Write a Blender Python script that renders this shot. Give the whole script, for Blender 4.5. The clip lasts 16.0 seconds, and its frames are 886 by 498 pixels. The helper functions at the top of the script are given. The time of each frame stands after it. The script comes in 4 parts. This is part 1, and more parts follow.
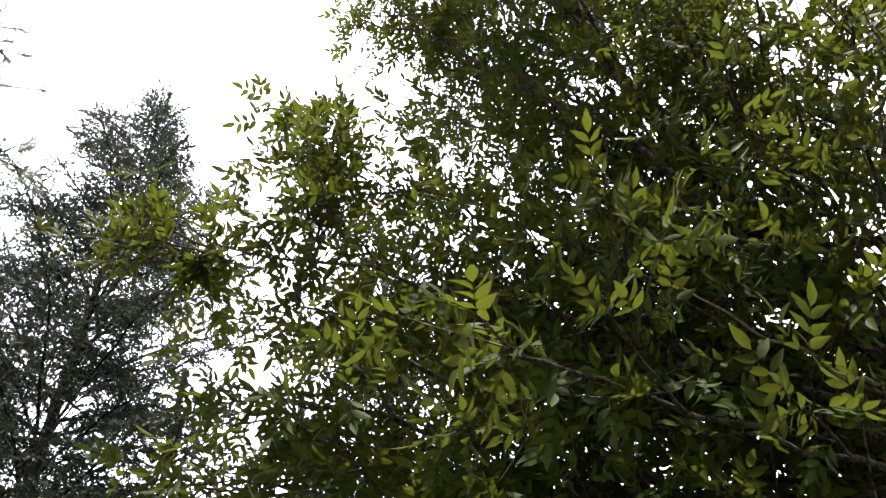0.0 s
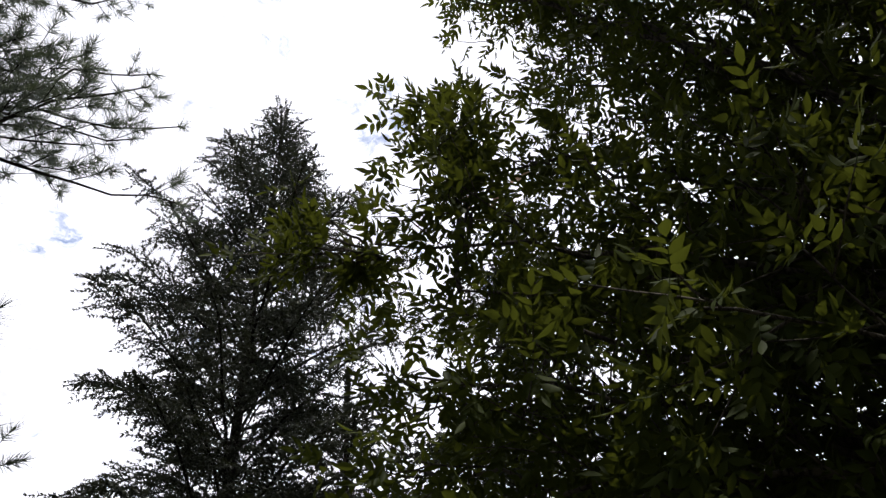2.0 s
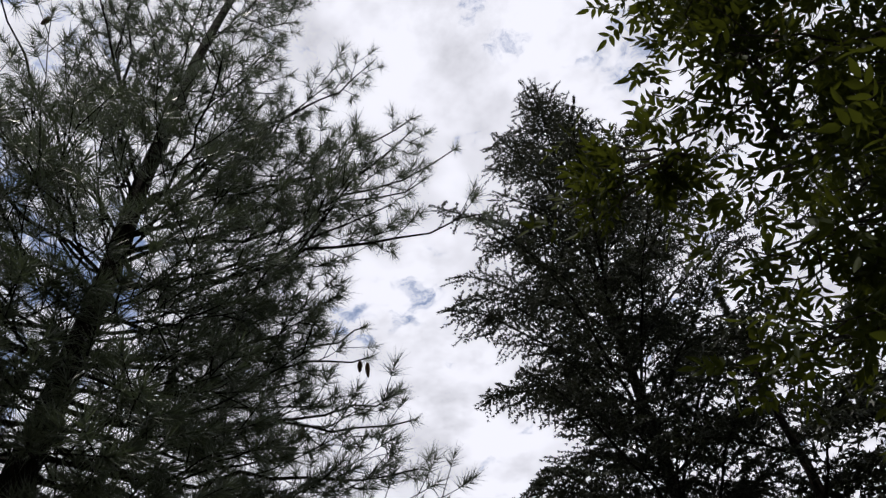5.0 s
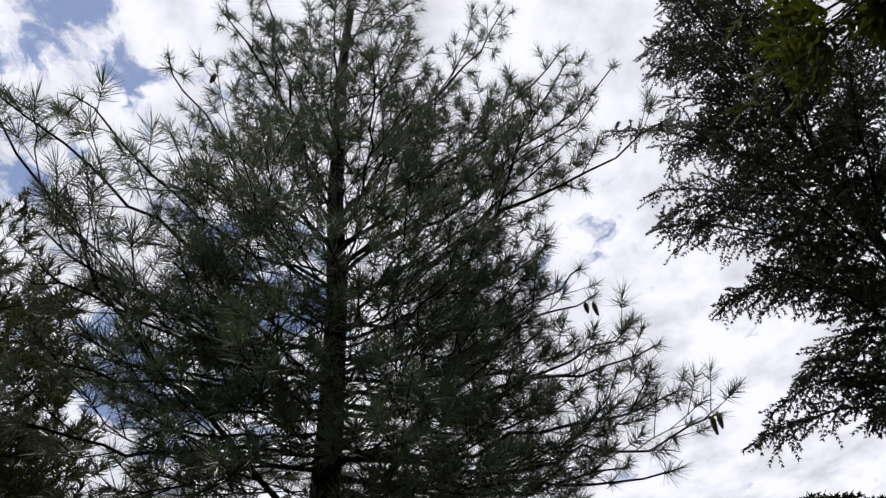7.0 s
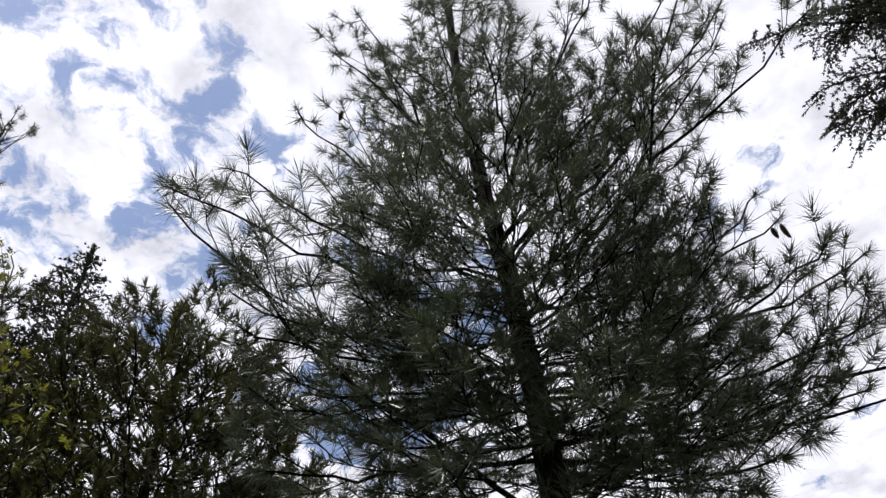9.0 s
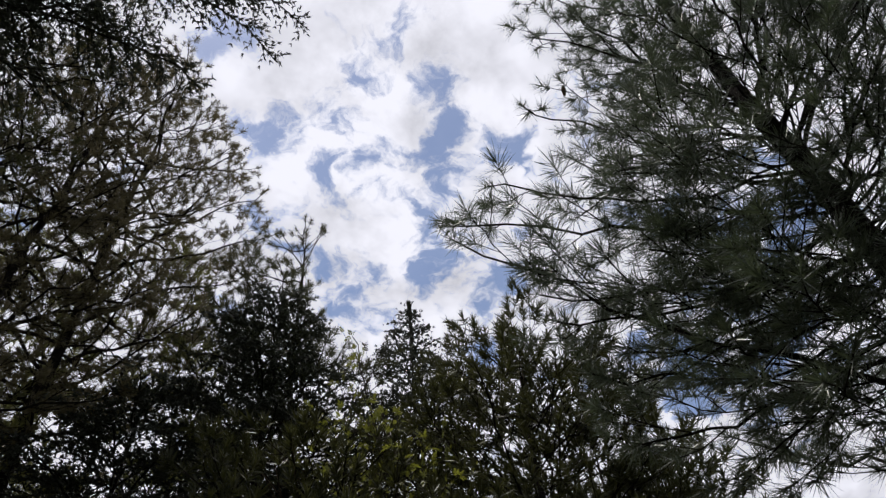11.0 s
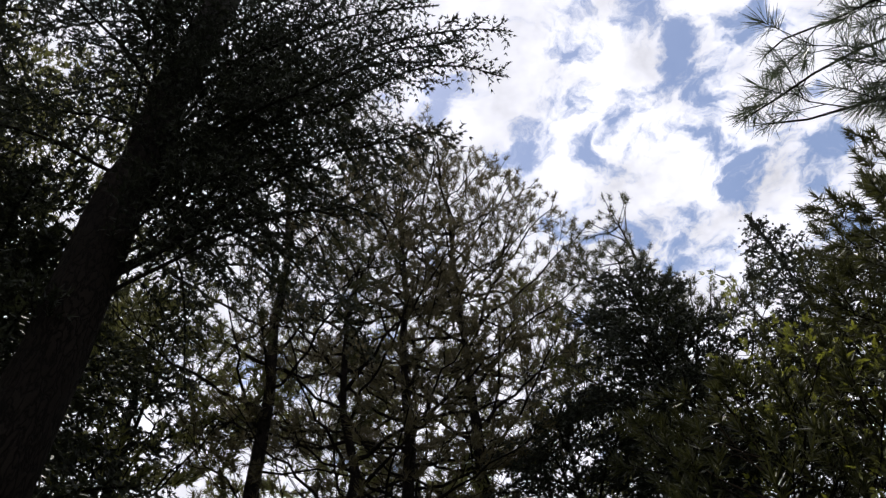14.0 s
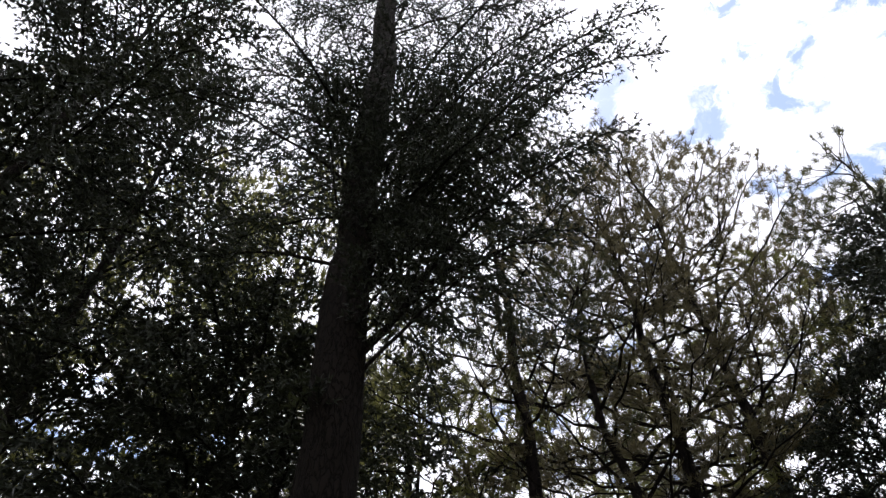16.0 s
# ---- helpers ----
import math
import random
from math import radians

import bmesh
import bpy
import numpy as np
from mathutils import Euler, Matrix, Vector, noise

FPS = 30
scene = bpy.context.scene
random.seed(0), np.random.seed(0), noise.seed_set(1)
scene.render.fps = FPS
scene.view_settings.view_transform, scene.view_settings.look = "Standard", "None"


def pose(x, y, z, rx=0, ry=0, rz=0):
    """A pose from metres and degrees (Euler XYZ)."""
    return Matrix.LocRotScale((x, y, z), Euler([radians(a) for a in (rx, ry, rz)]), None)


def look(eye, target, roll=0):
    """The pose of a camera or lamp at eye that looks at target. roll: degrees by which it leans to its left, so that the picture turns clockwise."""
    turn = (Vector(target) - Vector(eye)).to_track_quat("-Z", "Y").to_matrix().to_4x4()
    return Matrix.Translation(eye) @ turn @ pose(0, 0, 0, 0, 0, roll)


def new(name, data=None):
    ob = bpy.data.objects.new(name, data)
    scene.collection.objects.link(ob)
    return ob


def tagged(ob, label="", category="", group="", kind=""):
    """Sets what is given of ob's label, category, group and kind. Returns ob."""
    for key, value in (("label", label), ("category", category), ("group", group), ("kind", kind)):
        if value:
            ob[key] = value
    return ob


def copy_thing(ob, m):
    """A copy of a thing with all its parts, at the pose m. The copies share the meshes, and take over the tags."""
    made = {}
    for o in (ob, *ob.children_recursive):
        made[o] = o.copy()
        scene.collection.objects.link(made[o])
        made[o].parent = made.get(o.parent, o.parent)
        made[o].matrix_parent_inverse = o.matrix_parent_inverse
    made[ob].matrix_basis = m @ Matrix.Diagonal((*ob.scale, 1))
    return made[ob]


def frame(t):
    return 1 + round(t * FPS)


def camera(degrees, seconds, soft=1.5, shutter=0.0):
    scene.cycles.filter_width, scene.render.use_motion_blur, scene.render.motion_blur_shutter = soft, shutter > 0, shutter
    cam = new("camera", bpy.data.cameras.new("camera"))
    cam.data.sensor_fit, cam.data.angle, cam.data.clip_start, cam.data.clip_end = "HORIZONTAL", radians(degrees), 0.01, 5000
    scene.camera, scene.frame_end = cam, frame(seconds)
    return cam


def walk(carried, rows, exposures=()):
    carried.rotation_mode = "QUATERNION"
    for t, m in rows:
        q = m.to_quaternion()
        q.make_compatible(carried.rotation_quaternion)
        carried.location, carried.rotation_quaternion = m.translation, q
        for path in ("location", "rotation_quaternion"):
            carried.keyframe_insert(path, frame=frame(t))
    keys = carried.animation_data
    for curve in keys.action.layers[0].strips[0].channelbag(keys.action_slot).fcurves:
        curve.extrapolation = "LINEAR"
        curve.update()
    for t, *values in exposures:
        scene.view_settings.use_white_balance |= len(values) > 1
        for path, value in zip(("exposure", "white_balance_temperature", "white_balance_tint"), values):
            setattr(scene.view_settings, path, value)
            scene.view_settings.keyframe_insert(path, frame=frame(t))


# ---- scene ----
cam = camera(61.9, 16.0, soft=1.4)
METRES, EYE, TILT, LEAN, TURN = 1.0, 1.6, 50.94, 6.39, 0.0
ROWS = [
    (0.0, 0.0, 0.0, 0.0, 0.0, 0.0, 0.0),
    (0.5, -0.0647, 0.0076, 0.0006, 2.06, -0.31, 1.76),
    (1.0, -0.1071, 0.0082, -0.0013, 4.34, -0.27, 3.4),
    (1.5, -0.1299, 0.0002, -0.0022, 6.87, -0.31, 6.13),
    (2.0, -0.1519, -0.0055, -0.0018, 9.28, -0.93, 8.73),
    (2.5, -0.1805, 0.0034, -0.0232, 12.01, -1.7, 12.38),
    (3.0, -0.195, 0.0245, -0.0708, 16.03, -1.03, 17.16),
    (3.5, -0.1995, 0.0421, -0.1072, 19.48, 0.41, 20.55),
    (4.0, -0.1982, 0.0431, -0.1179, 23.64, 2.15, 25.01),
    (4.5, -0.1863, 0.0413, -0.1264, 29.89, 5.1, 30.32),
    (5.0, -0.2005, 0.0348, -0.142, 36.96, 7.65, 35.45),
    (5.2, -0.2110, 0.0319, -0.1401, 40.39, 9.23, 37.58),
    (7.3, -0.3506, -0.0797, -0.0089, 63.47, 22.19, 50.51),
    (7.5, -0.3631, -0.0817, -0.0063, 66.39, 24.52, 51.49),
    (8.0, -0.3909, -0.0739, -0.0145, 73.16, 30.13, 52.83),
    (8.5, -0.4121, -0.0668, -0.0216, 80.95, 36.39, 54.61),
    (9.0, -0.428, -0.0698, -0.0292, 90.59, 43.81, 55.61),
    (9.5, -0.4405, -0.0802, -0.0425, 105.95, 55.96, 55.2),
    (10.0, -0.4384, -0.0859, -0.0528, 120.56, 67.68, 52.79),
    (10.2, -0.4361, -0.0863, -0.0511, 125.85, 71.87, 51.47),
    (12.3, -0.3431, -0.1155, 0.0424, 157.04, 92.68, 40.08),
    (12.5, -0.3363, -0.1167, 0.0458, 159.46, 94.38, 38.74),
    (13.0, -0.3274, -0.1258, 0.0446, 166.44, 98.1, 33.91),
    (13.5, -0.3504, -0.1522, 0.076, 173.19, 100.93, 25.36),
    (14.0, -0.3666, -0.1691, 0.0926, 176.91, 102.77, 20.91),
    (14.5, -0.3581, -0.1846, 0.1081, 181.56, 104.32, 17.42),
    (15.0, -0.3585, -0.1896, 0.1028, 184.03, 104.79, 13.28),
    (15.5, -0.3514, -0.1895, 0.083, 186.93, 105.82, 6.96),
    (16.0, -0.351, -0.1904, 0.0693, 189.32, 107.26, 1.03),
]
EXPOSURES = [(0.0, 2.15), (0.5, 1.5), (1.0, 0.9), (1.5, 0.42), (2.0, 0.1), (2.5, -0.2), (3.5, -0.5), (5.0, -0.5), (7.5, -0.35), (8.0, -0.25), (10.0, -0.3), (12.5, -0.8), (13.5, -0.45), (14.5, -0.15), (15.5, 0.2), (16.0, 0.45)]
walk(cam, [(t, pose(0, 0, EYE, TILT, LEAN, TURN) @ pose(METRES * x, METRES * y, METRES * z, 90 + pitch, roll, yaw)) for t, x, y, z, yaw, pitch, roll in ROWS], EXPOSURES)

# ---- sky and sun ----
SUN_AZ, SUN_EL = 196.0, 74.0        # degrees; azimuth counted from +y towards -x


def heading(az):
    """Unit vector on the ground for an azimuth in degrees, counted from +y towards -x."""
    return Vector((-math.sin(radians(az)), math.cos(radians(az)), 0))


def link(tree, a, b):
    tree.links.new(a, b)


def node(tree, kind, **inputs):
    n = tree.nodes.new(kind)
    for key, value in inputs.items():
        n.inputs[key.replace("_", " ")].default_value = value
    return n


def math_node(tree, op, a, b=None, clamp=False):
    n = tree.nodes.new("ShaderNodeMath")
    n.operation, n.use_clamp = op, clamp
    for slot, value in ((0, a), (1, b)):
        if value is None:
            continue
        if hasattr(value, "links"):
            link(tree, value, n.inputs[slot])
        else:
            n.inputs[slot].default_value = value
    return n.outputs[0]


def build_sky():
    world = bpy.data.worlds.new("sky")
    scene.world = world
    world.use_nodes = True
    nt = world.node_tree
    nt.nodes.clear()
    out = nt.nodes.new("ShaderNodeOutputWorld")
    bg = nt.nodes.new("ShaderNodeBackground")
    sky = nt.nodes.new("ShaderNodeTexSky")
    sky.sky_type, sky.sun_disc = "NISHITA", False
    sky.sun_elevation, sky.sun_rotation = radians(SUN_EL), radians(-SUN_AZ)
    sky.altitude, sky.air_density, sky.dust_density = 1500, 1.2, 1.5
    co = nt.nodes.new("ShaderNodeTexCoord")
    # directions laid out on a flat cloud deck
    sep = nt.nodes.new("ShaderNodeSeparateXYZ")
    link(nt, co.outputs["Generated"], sep.inputs[0])
    z = math_node(nt, "MAXIMUM", sep.outputs[2], 0.06)
    u = math_node(nt, "DIVIDE", sep.outputs[0], z)
    v = math_node(nt, "DIVIDE", sep.outputs[1], z)
    deck = nt.nodes.new("ShaderNodeCombineXYZ")
    link(nt, u, deck.inputs[0]), link(nt, v, deck.inputs[1])
    warp = node(nt, "ShaderNodeTexNoise", Scale=8.0, Detail=5.0, Roughness=0.55)
    link(nt, deck.outputs[0], warp.inputs["Vector"])
    off = nt.nodes.new("ShaderNodeVectorMath")
    off.operation = "MULTIPLY_ADD"
    link(nt, warp.outputs["Color"], off.inputs[0])
    off.inputs[1].default_value, off.inputs[2].default_value = (0.15, 0.15, 0.0), (-0.075, -0.075, 0.0)
    bent = nt.nodes.new("ShaderNodeVectorMath")
    bent.operation = "ADD"
    link(nt, deck.outputs[0], bent.inputs[0]), link(nt, off.outputs[0], bent.inputs[1])
    # gaps of blue between the clouds: azimuth, elevation, size
    total = None
    for az, el, size, depth in GAPS:
        c = heading(az) / math.tan(radians(el))
        dist = nt.nodes.new("ShaderNodeVectorMath")
        dist.operation = "DISTANCE"
        link(nt, bent.outputs[0], dist.inputs[0])
        dist.inputs[1].default_value = c
        ramp = nt.nodes.new("ShaderNodeMapRange")
        ramp.interpolation_type = "SMOOTHSTEP"
        link(nt, dist.outputs["Value"], ramp.inputs[0])
        for k, val in ((1, size), (2, 0.0), (3, 0.0), (4, depth)):
            ramp.inputs[k].default_value = val
        total = ramp.outputs[0] if total is None else math_node(nt, "MAXIMUM", total, ramp.outputs[0])
    fine = node(nt, "ShaderNodeTexNoise", Scale=9.0, Detail=10.0, Roughness=0.62)
    link(nt, bent.outputs[0], fine.inputs["Vector"])
    # cloud = noise, its contrast raised, less the gaps
    sharp = math_node(nt, "MULTIPLY_ADD", fine.outputs[0], 2.2)
    sharp.node.inputs[2].default_value = -0.56
    cloud = math_node(nt, "SUBTRACT", sharp, total)
    mask = nt.nodes.new("ShaderNodeMapRange")
    mask.interpolation_type = "SMOOTHSTEP"
    link(nt, cloud, mask.inputs[0])
    for k, val in ((1, 0.03), (2, 0.34), (3, 0.10), (4, 1.0)):
        mask.inputs[k].default_value = val
    puff = node(nt, "ShaderNodeTexNoise", Scale=6.0, Detail=8.0, Roughness=0.6)
    link(nt, deck.outputs[0], puff.inputs["Vector"])
    tone = nt.nodes.new("ShaderNodeMapRange")
    link(nt, puff.outputs[0], tone.inputs[0])
    for k, val in ((1, 0.32), (2, 0.56), (3, 0.72), (4, 1.12)):
        tone.inputs[k].default_value = val
    white = nt.nodes.new("ShaderNodeVectorMath")
    white.operation = "SCALE"
    white.inputs[0].default_value = CLOUD
    link(nt, tone.outputs[0], white.inputs["Scale"])
    mix = nt.nodes.new("ShaderNodeMix")
    mix.data_type = "RGBA"
    link(nt, mask.outputs[0], mix.inputs[0])
    clear = nt.nodes.new("ShaderNodeVectorMath")
    clear.operation = "MULTIPLY"
    clear.inputs[1].default_value = (1.5, 1.48, 1.55)
    link(nt, sky.outputs[0], clear.inputs[0])
    link(nt, clear.outputs[0], mix.inputs[6]), link(nt, white.outputs[0], mix.inputs[7])
    link(nt, mix.outputs[2], bg.inputs["Color"])
    bg.inputs["Strength"].default_value = SKY_STRENGTH
    link(nt, bg.outputs[0], out.inputs[0])


GAPS = [(127, 65.8, 0.11, 0.52), (133, 66.8, 0.10, 0.48), (117.5, 62.8, 0.10, 0.52), (115.5, 60, 0.09, 0.5), (118, 56, 0.12, 0.55), (124, 55.2, 0.11, 0.52), (141.4, 57.8, 0.10, 0.5), (127.6, 47.5, 0.13, 0.5),
        (114.2, 47.2, 0.16, 0.56), (116.5, 42.5, 0.14, 0.5), (108, 57.6, 0.10, 0.46), (152.5, 63.1, 0.10, 0.5), (119.5, 48, 0.12, 0.48), (133.4, 56.4, 0.07, 0.4), (129, 57, 0.06, 0.4)]
GAPS += [(85, 45, 0.3, 0.5), (93, 37, 0.45, 0.52), (12.7, 59, 0.10, 0.36), (28.5, 64.4, 0.08, 0.3), (31.5, 68, 0.08, 0.32), (54.5, 46.6, 0.13, 0.3), (133.4, 49.6, 0.10, 0.42), (173, 42, 0.35, 0.34), (215, 38, 0.4, 0.3),
         (342, 35, 0.4, 0.33), (118, 52, 0.8, 0.18)]
CLOUD = (9.72, 9.75, 10.75)
SKY_STRENGTH = 0.12
build_sky()
sun = new("sun", bpy.data.lights.new("sun", "SUN"))
sun.data.energy, sun.data.angle, sun.data.color = 4.2, radians(0.53), (1.0, 0.95, 0.87)
sun.matrix_world = look(heading(SUN_AZ) * 30 * math.cos(radians(SUN_EL)) + Vector((0, 0, 30 * math.sin(radians(SUN_EL)))), (0, 0, 0))


# ---- materials ----
def leaf_material(name, dark, light, through_colour, share, rough=0.5, mottle=6.0, gloss=0.2):
    """Foliage: colour varies leaf by leaf and by slow noise; part of the light passes through."""
    m = bpy.data.materials.new(name)
    m.use_nodes = True
    nt = m.node_tree
    nt.nodes.clear()
    out = nt.nodes.new("ShaderNodeOutputMaterial")
    geo = nt.nodes.new("ShaderNodeNewGeometry")
    info = nt.nodes.new("ShaderNodeObjectInfo")
    n = node(nt, "ShaderNodeTexNoise", Scale=mottle, Detail=3.0)
    link(nt, geo.outputs["Position"], n.inputs["Vector"])
    a = math_node(nt, "MULTIPLY", geo.outputs["Random Per Island"], 0.55)
    b = math_node(nt, "MULTIPLY", n.outputs[0], 0.6)
    c = math_node(nt, "MULTIPLY", info.outputs["Random"], 0.2)
    f = math_node(nt, "SUBTRACT", math_node(nt, "ADD", math_node(nt, "ADD", a, b), c), 0.2, clamp=True)
    mix = nt.nodes.new("ShaderNodeMix")
    mix.data_type = "RGBA"
    link(nt, f, mix.inputs[0])
    mix.inputs[6].default_value, mix.inputs[7].default_value = (*dark, 1), (*light, 1)
    p = nt.nodes.new("ShaderNodeBsdfPrincipled")
    link(nt, mix.outputs[2], p.inputs["Base Color"])
    p.inputs["Roughness"].default_value, p.inputs["Specular IOR Level"].default_value = rough, gloss
    t = nt.nodes.new("ShaderNodeBsdfTranslucent")
    tint = nt.nodes.new("ShaderNodeMix")
    tint.data_type, tint.blend_type = "RGBA", "MIX"
    link(nt, f, tint.inputs[0])
    tint.inputs[6].default_value = (*[0.6 * q for q in through_colour], 1)
    tint.inputs[7].default_value = (*through_colour, 1)
    link(nt, tint.outputs[2], t.inputs["Color"])
    s = nt.nodes.new("ShaderNodeMixShader")
    s.inputs[0].default_value = share
    link(nt, p.outputs[0], s.inputs[1]), link(nt, t.outputs[0], s.inputs[2])
    link(nt, s.outputs[0], out.inputs[0])
    return m


def bark_material(name, dark, light, scale=14.0, stretch=0.25, bump=0.6):
    m = bpy.data.materials.new(name)
    m.use_nodes = True
    nt = m.node_tree
    p = nt.nodes["Principled BSDF"]
    co = nt.nodes.new("ShaderNodeTexCoord")
    mp = nt.nodes.new("ShaderNodeMapping")
    mp.inputs["Scale"].default_value = (1, 1, stretch)
    link(nt, co.outputs["Object"], mp.inputs["Vector"])
    v = node(nt, "ShaderNodeTexVoronoi", Scale=scale)
    v.feature = "DISTANCE_TO_EDGE"
    warp = node(nt, "ShaderNodeTexNoise", Scale=scale * 0.7, Detail=6.0)
    link(nt, mp.outputs[0], warp.inputs["Vector"])
    add = nt.nodes.new("ShaderNodeVectorMath")
    add.operation = "MULTIPLY_ADD"
    link(nt, warp.outputs["Color"], add.inputs[0])
    add.inputs[1].default_value = (0.12, 0.12, 0.12)
    link(nt, mp.outputs[0], add.inputs[2])
    link(nt, add.outputs[0], v.inputs["Vector"])
    patch = node(nt, "ShaderNodeTexNoise", Scale=3.0, Detail=5.0)
    link(nt, co.outputs["Object"], patch.inputs["Vector"])
    crack = nt.nodes.new("ShaderNodeMapRange")
    link(nt, v.outputs["Distance"], crack.inputs[0])
    crack.inputs[2].default_value = 0.16
    f = math_node(nt, "MULTIPLY", crack.outputs[0], math_node(nt, "ADD", patch.outputs[0], 0.25), clamp=True)
    mix = nt.nodes.new("ShaderNodeMix")
    mix.data_type = "RGBA"
    link(nt, f, mix.inputs[0])
    mix.inputs[6].default_value, mix.inputs[7].default_value = (*dark, 1), (*light, 1)
    link(nt, mix.outputs[2], p.inputs["Base Color"])
    p.inputs["Roughness"].default_value, p.inputs["Specular IOR Level"].default_value = 0.95, 0.06
    b = nt.nodes.new("ShaderNodeBump")
    b.inputs["Strength"].default_value, b.inputs["Distance"].default_value = bump, 0.02
    link(nt, math_node(nt, "ADD", f, math_node(nt, "MULTIPLY", warp.outputs[0], 0.4)), b.inputs["Height"])
    link(nt, b.outputs[0], p.inputs["Normal"])
    return m


def ground_material():
    m = bpy.data.materials.new("forest_floor")
    m.use_nodes = True
    nt = m.node_tree
    p = nt.nodes["Principled BSDF"]
    geo = nt.nodes.new("ShaderNodeNewGeometry")
    a = node(nt, "ShaderNodeTexNoise", Scale=0.35, Detail=6.0)
    b = node(nt, "ShaderNodeTexNoise", Scale=22.0, Detail=8.0, Roughness=0.7)
    for n in (a, b):
        link(nt, geo.outputs["Position"], n.inputs["Vector"])
    r = nt.nodes.new("ShaderNodeValToRGB")
    r.color_ramp.elements[0].position, r.color_ramp.elements[0].color = 0.35, (0.05, 0.035, 0.022, 1)
    r.color_ramp.elements[1].position, r.color_ramp.elements[1].color = 0.65, (0.12, 0.09, 0.055, 1)
    e = r.color_ramp.elements.new(0.52)
    e.color = (0.06, 0.065, 0.025, 1)
    link(nt, math_node(nt, "ADD", math_node(nt, "MULTIPLY", a.outputs[0], 0.6), math_node(nt, "MULTIPLY", b.outputs[0], 0.4)), r.inputs[0])
    link(nt, r.outputs[0], p.inputs["Base Color"])
    p.inputs["Roughness"].default_value = 0.95
    bu = nt.nodes.new("ShaderNodeBump")
    bu.inputs["Strength"].default_value, bu.inputs["Distance"].default_value = 0.8, 0.04
    link(nt, b.outputs[0], bu.inputs["Height"])
    link(nt, bu.outputs[0], p.inputs["Normal"])
    return m


M_ASH = leaf_material("ash_leaf", (0.012, 0.020, 0.004), (0.042, 0.056, 0.012), (0.106, 0.124, 0.0145), 0.32, 0.62, gloss=0.06)
M_DRY = leaf_material("dry_leaf", (0.22, 0.12, 0.07), (0.55, 0.40, 0.28), (0.5, 0.32, 0.2), 0.4, 0.6)
M_PINE = leaf_material("pine_needle", (0.022, 0.030, 0.021), (0.125, 0.155, 0.112), (0.13, 0.17, 0.08), 0.2, 0.35, gloss=0.5)
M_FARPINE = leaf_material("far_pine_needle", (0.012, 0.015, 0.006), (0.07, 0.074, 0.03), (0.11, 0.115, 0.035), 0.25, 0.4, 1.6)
# Sunlight is put into the colours of the next two, lighter than far_pine_needle.
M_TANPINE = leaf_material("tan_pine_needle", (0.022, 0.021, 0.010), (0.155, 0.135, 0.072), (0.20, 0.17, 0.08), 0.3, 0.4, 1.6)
M_SUNTINTPINE = leaf_material("sun_tinted_pine_needle", (0.035, 0.040, 0.014), (0.20, 0.205, 0.075), (0.28, 0.28, 0.085), 0.33, 0.4, 1.6)
M_CEDAR = leaf_material("cedar_needle", (0.009, 0.012, 0.009), (0.05, 0.058, 0.044), (0.06, 0.07, 0.03), 0.12, 0.5)
M_BROAD = leaf_material("small_leaf", (0.03, 0.038, 0.008), (0.16, 0.175, 0.035), (0.34, 0.36, 0.05), 0.35, 0.45, 2.0, 0.4)
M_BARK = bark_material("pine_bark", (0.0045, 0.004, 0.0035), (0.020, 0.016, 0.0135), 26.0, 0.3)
M_PALE = bark_material("dead_twig_bark", (0.10, 0.085, 0.06), (0.26, 0.22, 0.16), 60.0)
M_TWIG = bark_material("twig_bark", (0.04, 0.03, 0.022), (0.11, 0.085, 0.06), 60.0)
M_ASHBARK = bark_material("ash_bark", (0.018, 0.016, 0.014), (0.075, 0.066, 0.054), 22.0)
M_CONE = bark_material("cone_scale", (0.05, 0.03, 0.018), (0.2, 0.12, 0.06), 60.0, 1.0)
M_GROUND = ground_material()


# ---- mesh tools ----
def mesh_of(name, verts, faces, material, smooth=False):
    """A mesh from an array of corners and arrays of triangles or quads."""
    me = bpy.data.meshes.new(name)
    verts = np.asarray(verts, dtype=np.float32).reshape(-1, 3)
    faces = [np.asarray(f, dtype=np.int32) for f in faces if len(f)]
    loops = np.concatenate([f.ravel() for f in faces])
    sizes = np.concatenate([np.full(len(f), f.shape[1], dtype=np.int32) for f in faces])
    starts = np.concatenate(([0], np.cumsum(sizes)[:-1])).astype(np.int32)
    me.vertices.add(len(verts)), me.loops.add(len(loops)), me.polygons.add(len(sizes))
    me.vertices.foreach_set("co", verts.ravel())
    me.loops.foreach_set("vertex_index", loops)
    me.polygons.foreach_set("loop_start", starts)
    me.polygons.foreach_set("loop_total", sizes)
    me.update(calc_edges=True)
    me.materials.append(material)
    if smooth:
        me.polygons.foreach_set("use_smooth", np.ones(len(sizes), dtype=bool))
    return me


def unit(v):
    return v / np.maximum(np.linalg.norm(v, axis=-1, keepdims=True), 1e-9)


def across(d):
    """Two directions square to each of the directions d."""
    d = np.atleast_2d(d)
    ref = np.where(np.abs(d[:, 2:3]) < 0.9, np.array([[0.0, 0, 1]]), np.array([[1.0, 0, 0]]))
    a = unit(np.cross(d, ref))
    return a, np.cross(d, a)


